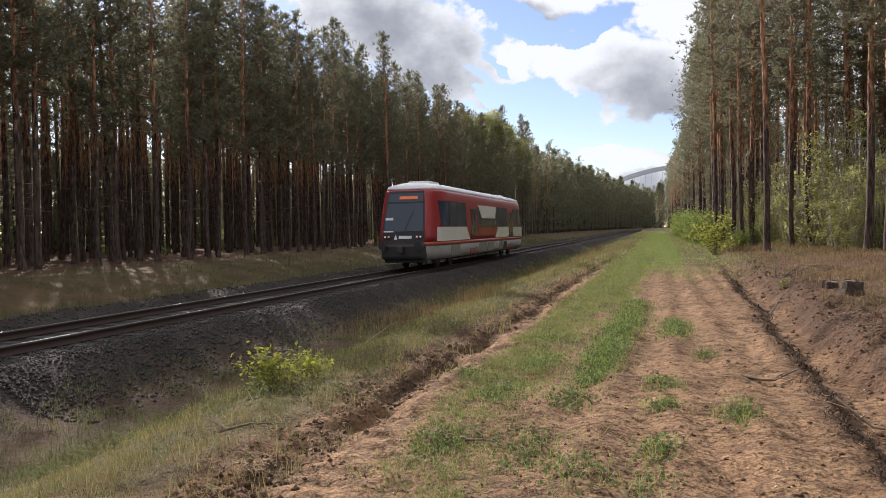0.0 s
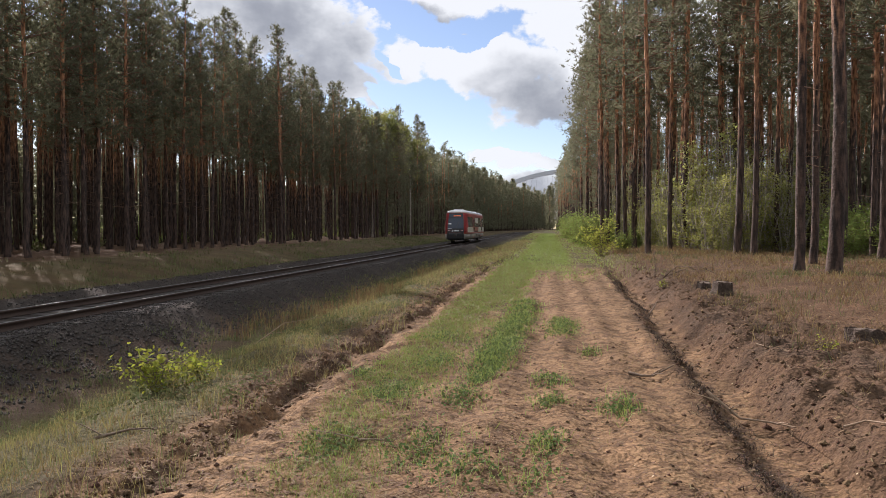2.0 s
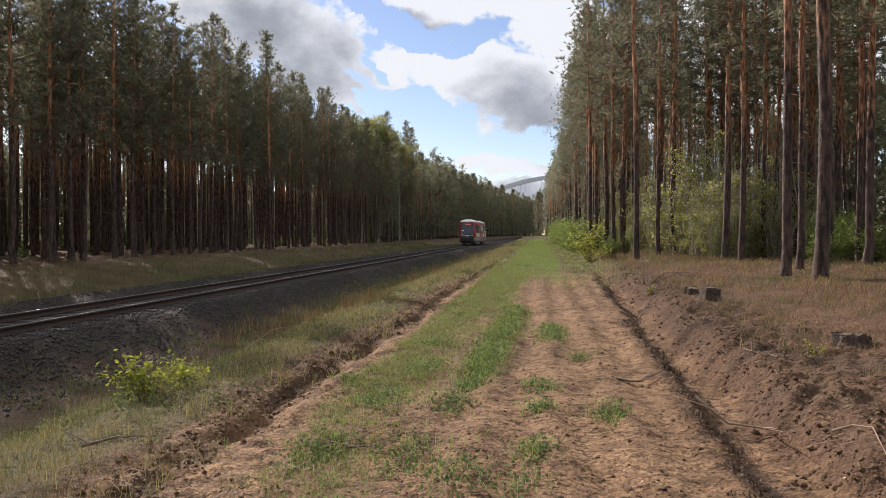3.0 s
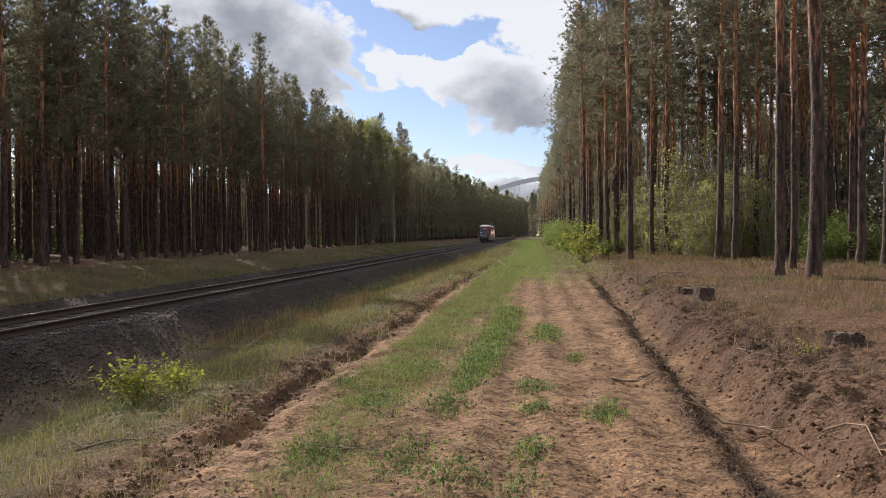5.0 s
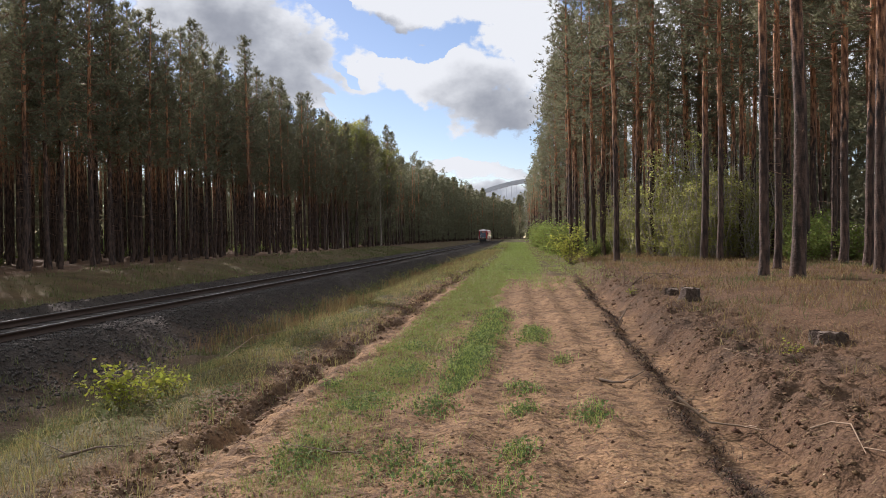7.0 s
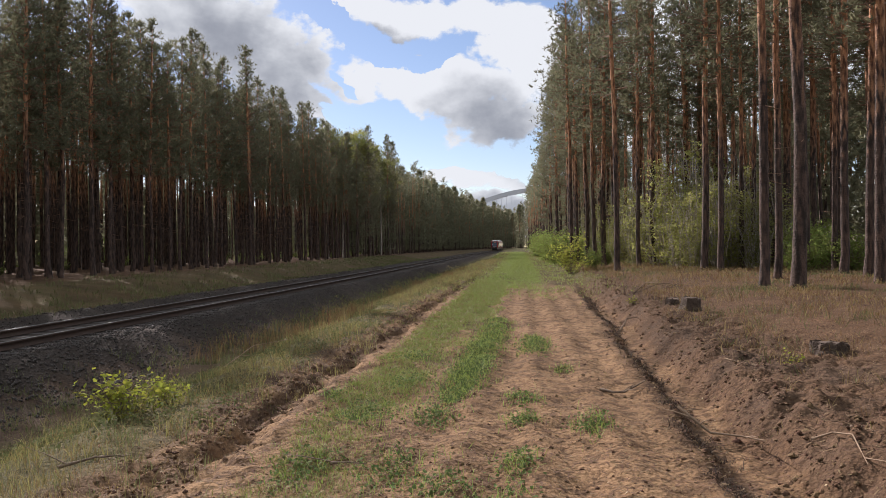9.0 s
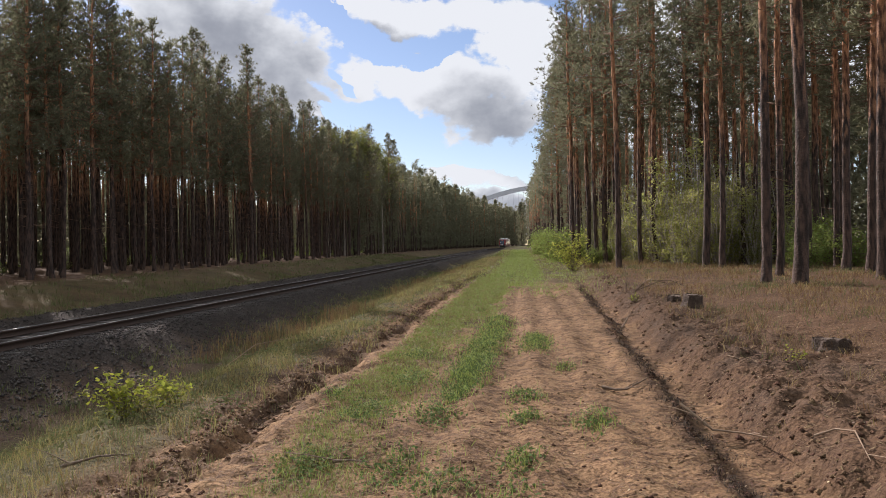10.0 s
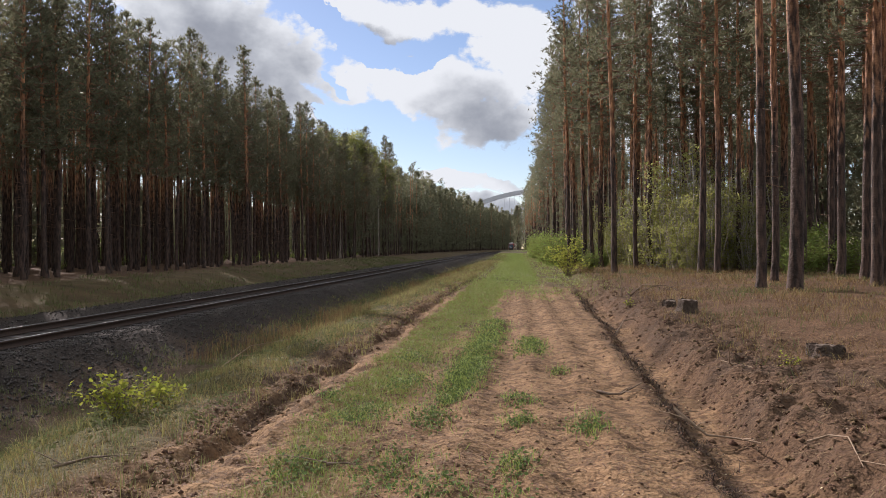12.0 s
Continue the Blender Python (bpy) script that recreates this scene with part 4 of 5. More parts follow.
def side_plate(corners, side, proud=0.012, thick=0.02):
    """A flat plate on the car's side; corners are (along, up)."""
    bm = bmesh.new()
    def across(y, z):
        back = max(0.0, NOSE_L - (min(y, CAR_L - y) - car_end(z))) / NOSE_L
        return car_half(z) - NOSE_W * (1 - math.sqrt(max(0.0, 1 - min(1.0, back) ** 2)))
    (a0, b0), (a1, b1), (a2, b2), (a3, b3) = corners
    rows = []
    for u in (0, 0.05, 0.1, 0.16, 0.24, 0.36, 0.5, 0.64, 0.76, 0.84, 0.9, 0.95, 1):
        low, high = (a0 + (a1 - a0) * u, b0 + (b1 - b0) * u), (a3 + (a2 - a3) * u, b3 + (b2 - b3) * u)
        rows.append([bm.verts.new((side * (across(y, z) + out), y, z)) for (y, z), out in ((low, proud), (high, proud), (high, proud - thick), (low, proud - thick))])
    for a, b in zip(rows, rows[1:]):
        for i in range(4):
            bm.faces.new((a[i], a[(i + 1) % 4], b[(i + 1) % 4], b[i]))
    bm.faces.new(rows[0])
    bm.faces.new(list(reversed(rows[-1])))
    bmesh.ops.recalc_face_normals(bm, faces=bm.faces)
    return bm


def end_point(x, z, out, far):
    """A point on the rounded end, out metres proud of it."""
    w = car_half(z)
    over = min(0.98, max(0.0, abs(x) - (w - NOSE_W)) / NOSE_W)
    y = car_end(z) + NOSE_L * (1 - math.sqrt(1 - over * over)) - out
    return (x, CAR_L - y if far else y, z)


def end_skin(levels, proud, far, thick=0.02):
    """A symmetrical panel wrapped over the end; levels are (height, half width)."""
    bm = bmesh.new()
    cols = (-1, -0.88, -0.74, -0.5, 0, 0.5, 0.74, 0.88, 1)
    layers = [[[bm.verts.new(end_point(c * hw, z, out, far)) for c in cols] for z, hw in levels] for out in (proud, proud - thick)]
    for grid in layers:
        for a, b in zip(grid, grid[1:]):
            for i in range(len(cols) - 1):
                bm.faces.new((a[i], a[i + 1], b[i + 1], b[i]))
    o, n = layers
    rim = [(i, 0) for i in range(len(levels))] + [(len(levels) - 1, j) for j in range(1, len(cols))]
    rim += [(i, len(cols) - 1) for i in range(len(levels) - 2, -1, -1)] + [(0, j) for j in range(len(cols) - 2, 0, -1)]
    for (i, j), (k, m) in zip(rim, rim[1:] + rim[:1]):
        bm.faces.new((o[i][j], o[k][m], n[k][m], n[i][j]))
    bmesh.ops.recalc_face_normals(bm, faces=bm.faces)
    return bm


def end_plate(corners, proud=0.015, thick=0.03, far=False):
    bm = bmesh.new()

    def place(x, z, out):
        return end_point(x, z, out, far)
    outer = [bm.verts.new(place(x, z, proud)) for x, z in corners]
    inner = [bm.verts.new(place(x, z, proud - thick)) for x, z in corners]
    n = len(corners)
    bm.faces.new(outer)
    bm.faces.new(list(reversed(inner)))
    for i in range(n):
        bm.faces.new((outer[i], inner[i], inner[(i + 1) % n], outer[(i + 1) % n]))
    bmesh.ops.recalc_face_normals(bm, faces=bm.faces)
    return bm


def disc(bm, x, y, z, r, depth, axis="X", seg=20):
    turn = {"X": pose(0, 0, 0, 0, 90, 0), "Y": pose(0, 0, 0, 90, 0, 0), "Z": pose(0, 0, 0)}[axis]
    bmesh.ops.create_cone(bm, cap_ends=True, segments=seg, radius1=r, radius2=r, depth=depth, matrix=Matrix.Translation((x, y, z)) @ turn)
    return bm


def rect(a, b, c, d):
    return [(a, c), (b, c), (b, d), (a, d)]


def build_railcar():
    car = tagged(empty("railcar"), "red and white single-unit diesel railcar with white roof", "train")
    part("body", car_shell([1.12, 1.4, 1.7, 2.1, 2.75, 3.0, 3.2, 3.32]), MAT["red"], car, "glossy red upper body")
    part("skirt", car_shell([0.42, 0.6, 1.0], -0.01), MAT["grey"], car, "dusty grey lower skirt")
    part("stripe", car_shell([0.99, 1.13], 0.004), MAT["orange"], car, "orange-red waist stripe")
    roof = part("roof", car_shell([3.31, 3.38, 3.45, 3.52, 3.58, 3.62], 0.006), MAT["roof"], car, "white rounded roof")
    part("air_conditioner", boxed(-0.5, 0.5, 2.2, 3.8, 3.6, 3.74, bevel=0.04), MAT["roof"], roof)
    part("air_conditioner", boxed(-0.5, 0.5, 17.2, 18.8, 3.6, 3.74, bevel=0.04), MAT["roof"], roof)
    part("exhaust_cover", boxed(-0.5, 0.5, 9.2, 11.4, 3.59, 3.67, bevel=0.03), MAT["roof"], roof)
    for s in (-1, 1):
        for a, b, c in ((1.1, 5.3, 2.84), (7.6, 8.75, 2.74), (8.85, 11.7, 2.16), (12.0, 15.5, 2.84), (17.2, 20.1, 2.84)):
            part("window", side_plate(rect(a, b, 1.76, c), s), MAT["glass"], car)
        for a in (2.3, 3.6, 13.2, 14.4, 18.5):
            part("window_post", side_plate(rect(a, a + 0.07, 1.76, 2.84), s, 0.018), MAT["black"], car)
        for corners in ([(0.7, 1.16), (5.9, 1.16), (5.2, 1.74), (0.75, 1.74)], [(11.9, 1.16), (15.55, 1.16), (15.55, 1.74), (12.6, 1.74)],
                        [(17.15, 1.16), (20.3, 1.16), (20.25, 1.74), (17.15, 1.74)], [(8.5, 2.2), (11.7, 2.2), (12.3, 2.82), (7.8, 2.82)]):
            part("white_panel", side_plate(corners, s, 0.026, 0.03), MAT["white"], car, "cream white body panel")
        for a in (6.1, 15.72):
            for k in (0, 1):
                door = part("door_leaf", side_plate(rect(a + k * 0.66, a + k * 0.66 + 0.64, 0.5, 2.78), s, 0.014), MAT["red"], car, "dark red sliding door leaf")
                part("door_glass", side_plate(rect(a + k * 0.66 + 0.1, a + k * 0.66 + 0.54, 1.35, 2.6), s, 0.022), MAT["glass"], door)
        for a, b in ((2.6, 4.0), (8.0, 9.6), (10.0, 11.6), (13.0, 14.0)):
            part("skirt_hatch", side_plate(rect(a, b, 0.5, 0.95), s, 0.012), MAT["grey"], car)
        part("skirt_grille", side_plate(rect(14.3, 15.2, 0.48, 0.92), s, 0.014), MAT["black"], car)
        part("crest_mark", side_plate(rect(1.25, 1.45, 1.4, 1.6), s, 0.022), MAT["black"], car)
        part("lettering_bar", side_plate(rect(9.8, 10.4, 2.66, 2.76), s, 0.022), MAT["red"], car)
    for far in (False, True):
        part("end_mask", end_skin([(1.12, 0.96), (1.4, 0.96), (1.7, 0.94), (2.2, 0.91), (2.75, 0.86), (3.0, 0.83), (3.24, 0.79)], 0.02, far, 0.04), MAT["black"], car)
        screen = part("windscreen", end_skin([(1.58, 0.87), (1.9, 0.87), (2.3, 0.84), (2.72, 0.80)], 0.034, far), MAT["glass"], car)
        part("display_window", end_skin([(2.79, 0.79), (2.95, 0.77), (3.14, 0.75)], 0.034, far), MAT["glass"], car)
        part("destination_display", end_plate([(-0.28, 2.90), (0.55, 2.90), (0.55, 3.02), (-0.28, 3.02)], 0.046, 0.02, far), MAT["display"], car, "lit amber destination display")
        part("wiper", end_plate([(0.05, 1.66), (0.09, 1.66), (0.42, 2.4), (0.38, 2.4)], 0.05, 0.02, far), MAT["black"], screen)
        part("cab_notice", end_plate([(-0.85, 2.04), (-0.5, 2.04), (-0.5, 2.14), (-0.85, 2.14)], 0.04, 0.01, far), MAT["mark"], screen)
        part("number_bar", end_plate([(-0.2, 1.28), (0.38, 1.28), (0.38, 1.40), (-0.2, 1.40)], 0.04, 0.03, far), MAT["mark"], car)
        part("emblem", end_plate([(-0.42, 1.25), (-0.27, 1.25), (-0.345, 1.45)], 0.04, 0.03, far), MAT["mark"], car)
        part("lettering_bar", end_plate([(-0.9, 1.55), (-0.45, 1.55), (-0.45, 1.6), (-0.9, 1.6)], 0.045, 0.03, far), MAT["mark"], car)
        for x in (-0.8, -0.64, 0.64, 0.8):
            lamp = part("lamp_housing", disc(bmesh.new(), x, CAR_L - 0.03 if far else 0.03, 1.36, 0.075, 0.16, "Y"), MAT["black"], car)
            part("lens", disc(bmesh.new(), x, CAR_L + 0.05 if far else -0.05, 1.36, 0.042, 0.05, "Y"), MAT["tail"], lamp)
        part("bumper", boxed(-1.0, 1.0, CAR_L - 0.3 if far else -0.16, CAR_L + 0.16 if far else 0.3, 0.42, 1.1, bevel=0.14), MAT["black"], car, "black plastic bumper fairing")
        for x in (-0.8, 0.8):
            y = CAR_L + 0.34 if far else -0.34
            buf = part("buffer", disc(bmesh.new(), x, y - (0.1 if far else -0.1), 0.98, 0.08, 0.3, "Y"), MAT["black"], car)
            part("buffer_plate", disc(bmesh.new(), x, y + (0.06 if far else -0.06), 0.98, 0.16, 0.04, "Y"), MAT["black"], buf)
        part("coupling", boxed(-0.12, 0.12, CAR_L + 0.2 if far else -0.5, CAR_L + 0.5 if far else -0.2, 0.72, 0.98, bevel=0.03), MAT["steel"], car)
        part("snow_plough", boxed(-0.95, 0.95, CAR_L - 0.35 if far else 0.2, CAR_L - 0.2 if far else 0.35, 0.30, 0.50, bevel=0.02), MAT["black"], car)
    for yb in (3.4, 17.6):
        bogie = part("bogie", boxed(-1.08, 1.08, yb - 1.5, yb + 1.5, 0.38, 0.62, bevel=0.04), MAT["steel"], car)
        for dy in (-1.05, 1.05):
            part("axle", disc(bmesh.new(), 0, yb + dy, 0.40, 0.07, 1.5), MAT["steel"], bogie)
            for x in (-0.75, 0.75):
                bm = disc(bmesh.new(), x, yb + dy, 0.40, 0.40, 0.12, seg=28)
                disc(bm, x * 0.93, yb + dy, 0.40, 0.43, 0.03, seg=28)
                part("wheel", bm, MAT["steel"], bogie)
    part("underframe", boxed(-1.0, 1.0, 5.4, 15.6, 0.3, 0.6, bevel=0.05), MAT["steel"], car)
    for ob in car.children:                              # the body stands high on its bogies
        if not ob.name.startswith("bogie"):
            ob.matrix_basis = Matrix.Diagonal((1, 1, 1.055, 1))
    return car


railcar = build_railcar()


# ---------- far arch bridge ----------
def build_bridge():
    bridge = tagged(empty("arch_bridge"), "large pale steel arch bridge with hangers beyond the wood", "bridge")
    y0, top, mid, k = 700.0, 58.6, 24.0, 0.0032
    xs = np.linspace(mid - 132, mid + 132, 67)

    def high(x):
        return top - k * (x - mid) ** 2
    for dy in (0.0, 9.0):
        bm = bmesh.new()
        rings = []
        for x in xs:
            t = 3.2 + 1.6 * abs(x - mid) / 132
            rings.append([bm.verts.new((x, y0 + dy + a, high(x) + b)) for a, b in ((-1.2, -t), (1.2, -t), (1.2, 0), (-1.2, 0))])
        for a, b in zip(rings, rings[1:]):
            for i in range(4):
                bm.faces.new((a[i], a[(i + 1) % 4], b[(i + 1) % 4], b[i]))
        bm.faces.new(rings[0])
        bm.faces.new(list(reversed(rings[-1])))
        bmesh.ops.recalc_face_normals(bm, faces=bm.faces)
        rib = part("arch_rib", bm, MAT["bridge"], bridge)
        for x in np.arange(mid - 100, mid + 101, 5.0):
            if high(x) > 18:
                part("hanger", boxed(x - 0.07, x + 0.07, y0 + dy - 0.07, y0 + dy + 0.07, 13.0, high(x) - 3.5), MAT["bridge"], rib)
    part("deck", boxed(mid - 190, mid + 190, y0 - 3, y0 + 12, 10.5, 13.2), MAT["bridge"], bridge)
    for x in (mid - 134, mid + 134):
        part("pier", boxed(x - 4, x + 4, y0 - 3, y0 + 12, -1, 10.5, bevel=0.3), MAT["bridge"], bridge)
    return bridge


build_bridge()


# ---------- grass, soil and litter ----------
def blades(name, x, y, height, width, mat, label, category, seed, lean=0.45, two=True):
    """Bent grass blades standing on the ground, joined into one object."""
    rng = np.random.default_rng(seed)
    n = len(x)
    z = land(x, y) - 0.01
    a = rng.uniform(0, 2 * math.pi, n)
    h = height * rng.uniform(0.45, 1.25, n)
    w = width * rng.uniform(0.6, 1.3, n)
    side = np.stack([np.cos(a), np.sin(a), np.zeros(n)], -1)
    b = rng.uniform(0, 2 * math.pi, n)
    tip = np.stack([np.cos(b), np.sin(b), np.zeros(n)], -1) * (h * rng.uniform(0.1, 1.0, n) * lean * 1.6)[:, None]
    base = np.stack([x, y, z], -1)
    up = np.array([0, 0, 1.0])
    mid = base + tip * 0.3 + up * (h * 0.6)[:, None]
    end = base + tip + up * (h * (1 - 0.25 * lean))[:, None]
    V = np.stack([base - side * w[:, None], base + side * w[:, None], mid + side * w[:, None] * 0.7, end, mid - side * w[:, None] * 0.7], 1).reshape(-1, 3)
    i = np.arange(n)[:, None] * 5
    F = np.concatenate([i + [0, 1, 2], i + [0, 2, 4], i + [4, 2, 3]])
    return tagged(new(name, mesh_of(name, V, F, mat)), label, category, kind="stuff")


def scatter(n, x0, x1, y0, y1, seed, power=1.8):
    """Points over a stretch, thinning with distance."""
    rng = np.random.default_rng(seed)
    return rng.uniform(x0, x1, n), y0 + (y1 - y0) * rng.random(n) ** power, rng


def tufted(n, per, x0, x1, y0, y1, seed, power, radius):
    """Blade places gathered in tufts."""
    cx, cy, rng = scatter(n, x0, x1, y0, y1, seed, power)
    r = radius * (1 + cy / 30)
    x, y = np.repeat(cx, per), np.repeat(cy, per)
    return x + rng.normal(0, 1, n * per) * np.repeat(r, per), y + rng.normal(0, 1, n * per) * np.repeat(r, per), np.repeat(rng.random(n), per), rng


def grow_grass():
    # verge: tufts of half-dry grass between the ditch and the left rut
    x, y, pick, rng = tufted(9000, 13, -7.4, -2.3, 2.6, 85, 1, 1.8, 0.05)
    chance = (0.06 + 0.94 * step(-5.7, -4.1, x - 1.0 * step(14, 30, y) * -1.0)) * (1 - 0.75 * step(-3.6, -2.75, x + 0.15 * (1 - step(5.5, 7.5, y))) * (1 - step(28, 45, y))) * (0.25 + 1.0 * step(-0.4, 0.4, fbm(x * 0.7, y * 0.5, 71, 3)))
    k = pick < chance
    x, y, pick = x[k], y[k], pick[k] / chance[k]
    tall = 0.17 * (0.25 + 1.35 * value_noise(x * 0.9, y * 0.45, 5)) * (1 + y / 120)
    for name, lo, hi, mat, label, seed in (("verge_grass", 0.0, 0.6, "verge", "tufted half-dry grass on the verge beside the track", 2),
                                           ("verge_herbs", 0.6, 1.1, "verge_green", "grey-green grass and herbs on the verge", 3)):
        k = (pick >= lo) & (pick < hi)
        blades(name, x[k], y[k], tall[k] * (1.0 if lo == 0 else 0.75), 0.0014 + 0.00021 * y[k], MAT[mat], label, "grass", seed, 0.75)
    # leafy herbs between the tufts: clumps of small grey-green leaves
    hx, hy, rng = scatter(420, -4.9, -2.75, 4.6, 30, 51, 1.5)
    k = fbm(hx * 0.9, hy * 0.6, 53, 2) > -0.15
    hx, hy = np.repeat(hx[k], 34), np.repeat(hy[k], 34)
    px, py = hx + rng.normal(0, 0.09, len(hx)), hy + rng.normal(0, 0.11, len(hx))
    at = np.stack([px, py, land(px, py) + rng.uniform(0.0, 0.16, len(px)) * np.exp(-((px - hx) / 0.12) ** 2)], -1)
    ob = new("verge_leaves", mesh_of("verge_leaves", *leaf_cloud(rng, at, 0.038), MAT["verge_green"]))
    tagged(ob, "grey-green leafy herbs among the verge grass", "herbs", kind="stuff")
    # stands of taller brown stalks
    x, y, pick, rng = tufted(520, 9, -6.6, -4.0, 14, 60, 4, 1.5, 0.07)
    k = fbm(x * 0.5, y * 0.25, 73, 2) > 0.05
    blades("dry_stalks", x[k], y[k], 0.45, 0.0016 + 0.0002 * y[k], MAT["dry"], "brown dry weed stalks on the verge", "weeds", 5, 0.35)
    # reddish stubble beside the left rut
    x, y, rng = scatter(14000, -3.7, -2.5, 3.4, 45, 6, 1.8)
    blades("rut_stubble", x, y, 0.06, 0.0013 + 0.0002 * y, MAT["dry"], "short reddish dry grass beside the rut", "stubble", 7, 1.3)
    # short grass between left rut and sand
    x, y, pick, rng = tufted(19000, 8, -2.1, 0.0, 3.6, 36, 8, 1.7, 0.04)
    dense = step(-2.15, -1.8, x) * (1 - step(-1.4, -0.85, x + 0.35 * fbm(x * 1.5, y * 0.5, 75, 2) - 0.5 * step(11, 20, y))) * (0.07 + 0.13 * step(6, 9, y) + 0.8 * step(-0.25, 0.35, fbm(x * 1.6, y * 0.9, 77, 3) + 0.045 * y - 0.14))
    k = pick < dense * (0.3 + 0.7 * step(5.0, 7.8, y))
    x, y = x[k], y[k]
    k = rng.random(len(x)) < 0.7
    blades("green_grass", x[k], y[k], 0.075, 0.0016 + 0.00023 * y[k], MAT["grass"], "short green grass growing along the sandy track", "grass", 9, 1.0)
    blades("withered_grass", x[~k], y[~k], 0.08, 0.0014 + 0.0002 * y[~k], MAT["verge"], "withered yellow grass along the sandy track", "grass", 10, 1.2)
    x, y, rng = scatter(24000, -2.6, 2.2, 3.6, 26, 11, 1.7)
    k = rng.random(len(x)) < 0.2 + 0.8 * step(0.0, 0.5, fbm(x * 2.0, y * 1.2, 85, 3))
    blades("track_stubble", x[k], y[k], 0.032, 0.0014 + 0.0002 * y[k], MAT["dry"], "short dry stubble on the sandy track", "stubble", 12, 1.5)
    # leafy weeds and longer grass on the bare sand: middle, radius, number
    rng = np.random.default_rng(9)
    at, gx, gy = [], [], []
    for cx, cy, r, n in [(-0.03, 5.3, 0.13, 150), (0.62, 6.5, 0.15, 170), (0.02, 7.6, 0.15, 150), (0.02, 6.7, 0.12, 130), (0.19, 11.2, 0.20, 200), (-0.68, 8.4, 0.2, 520),
                         (-0.83, 6.8, 0.18, 220), (-0.6, 11.2, 0.24, 640), (-0.52, 13.2, 0.24, 640), (-0.95, 5.2, 0.22, 230), (-1.6, 5.2, 0.2, 260), (0.25, 12.4, 0.2, 200),
                         (-0.5, 15.5, 0.28, 380), (0.55, 9.6, 0.10, 70), (-0.65, 9.6, 0.22, 600), (-0.1, 4.6, 0.14, 80), (-0.55, 4.7, 0.2, 170), (-1.5, 6.9, 0.25, 330),
                         (-1.3, 8.6, 0.25, 260), (-2.0, 7.6, 0.1, 90), (-1.5, 10.5, 0.25, 220), (-0.66, 9.0, 0.2, 500), (-0.62, 10.4, 0.22, 600), (-0.56, 12.2, 0.24, 600), (-0.5, 14.3, 0.26, 500), (-0.72, 7.7, 0.15, 260), (0.22, 11.8, 0.2, 260)]:
        n = int(1.4 * n)
        px, py = cx + rng.normal(0, r * 0.6, n), cy + rng.normal(0, r * 1.2, n)
        at.append(np.stack([px, py, land(px, py) + rng.uniform(0.005, 0.06, n)], -1))
        m = n // 2
        gx.append(cx + rng.normal(0, r * 0.7, m))
        gy.append(cy + rng.normal(0, r * 1.4, m))
    ob = new("leafy_weeds", mesh_of("leafy_weeds", *leaf_cloud(rng, np.concatenate(at), 0.034), MAT["weed"]))
    tagged(ob, "low dark green leafy weeds on bare sand", "weeds", kind="stuff")
    x, y = np.concatenate(gx), np.concatenate(gy)
    blades("grass_clumps", x, y, 0.125, 0.0016 + 0.0002 * y, MAT["grass"], "green grass clumps on bare sand", "grass", 13, 1.0)
    # far mown-looking strip
    x, y, rng = scatter(42000, -1.9, 2.7, 20, 150, 14, 1.7)
    k = rng.random(len(x)) < step(20, 34, y + 5 * fbm(x, y * 0.3, 79, 2)) * step(-1.9, -1.3, x) * (1 - step(0.8, 1.25, x - 0.2 * step(34, 46, y)))
    blades("meadow_grass", x[k], y[k], 0.12, 0.003 + 0.00026 * y[k], MAT["far_grass"], "bright green grass on the far part of the track", "grass", 15, 0.7)
    # duller grass on both sides of it
    x, y, pick, rng = tufted(6500, 7, -3.6, 3.7, 20, 150, 61, 1.6, 0.06)
    k = (pick < step(20, 36, y + 5 * fbm(x, y * 0.3, 79, 2))) & ((x < -1.3) | (x > 1.05)) & (rng.random(len(x)) < 0.35 + 0.65 * step(-0.3, 0.4, fbm(x * 0.7, y * 0.3, 63, 2)))
    green = rng.random(len(x)) < 0.5
    for name, mat, pickers, label in (("lane_grass", "far_grass", k & green, "dull green grass beside the far part of the track"),
                                      ("lane_dry_grass", "verge", k & ~green, "yellowish dry grass beside the far part of the track")):
        blades(name, x[pickers], y[pickers], 0.13, 0.0025 + 0.00026 * y[pickers], MAT[mat], label, "grass", 62, 0.8)
    # dry grass before the right wood
    x, y, pick, rng = tufted(9500, 9, 2.0, 18, 4.2, 62, 16, 1.5, 0.06)
    k = (pick < step(right_rut(y) + 0.6, right_rut(y) + 2.1, x) * (0.25 + 0.9 * step(-0.4, 0.5, fbm(x * 0.8, y * 0.6, 81, 3)))) & (x < 0.52 * y + 3)
    x, y = x[k], y[k]
    tall = 0.17 * (0.4 + 0.9 * value_noise(x * 0.6, y * 0.5, 7)) * (1 + y / 45)
    olive = fbm(x * 0.9, y * 0.7, 87, 3) + rng.normal(0, 0.25, len(x)) > 0.28
    for name, k, mat, label in (("dry_grass", ~olive, "dry", "brown dry grass before the pine wood"),
                                ("olive_grass", olive, "verge_green", "olive green grass tufts among dry grass before the wood")):
        blades(name, x[k], y[k], tall[k], 0.0014 + 0.0002 * y[k], MAT[mat], label, "grass", 17, 1.1)
    # shaded bank beyond the rails
    x, y, pick, rng = tufted(4200, 9, -24.0, -12.9, 12, 120, 18, 1.4, 0.1)
    k = pick < (1 - step(-17, -22, x) * 0.8) * (0.3 + 0.7 * step(-0.3, 0.4, fbm(x * 0.4, y * 0.22, 83, 3)))
    blades("bank_grass", x[k], y[k], 0.26, 0.004 + 0.0002 * y[k], MAT["verge_green"], "patchy grass on the bank beyond the rails", "grass", 19, 0.8)
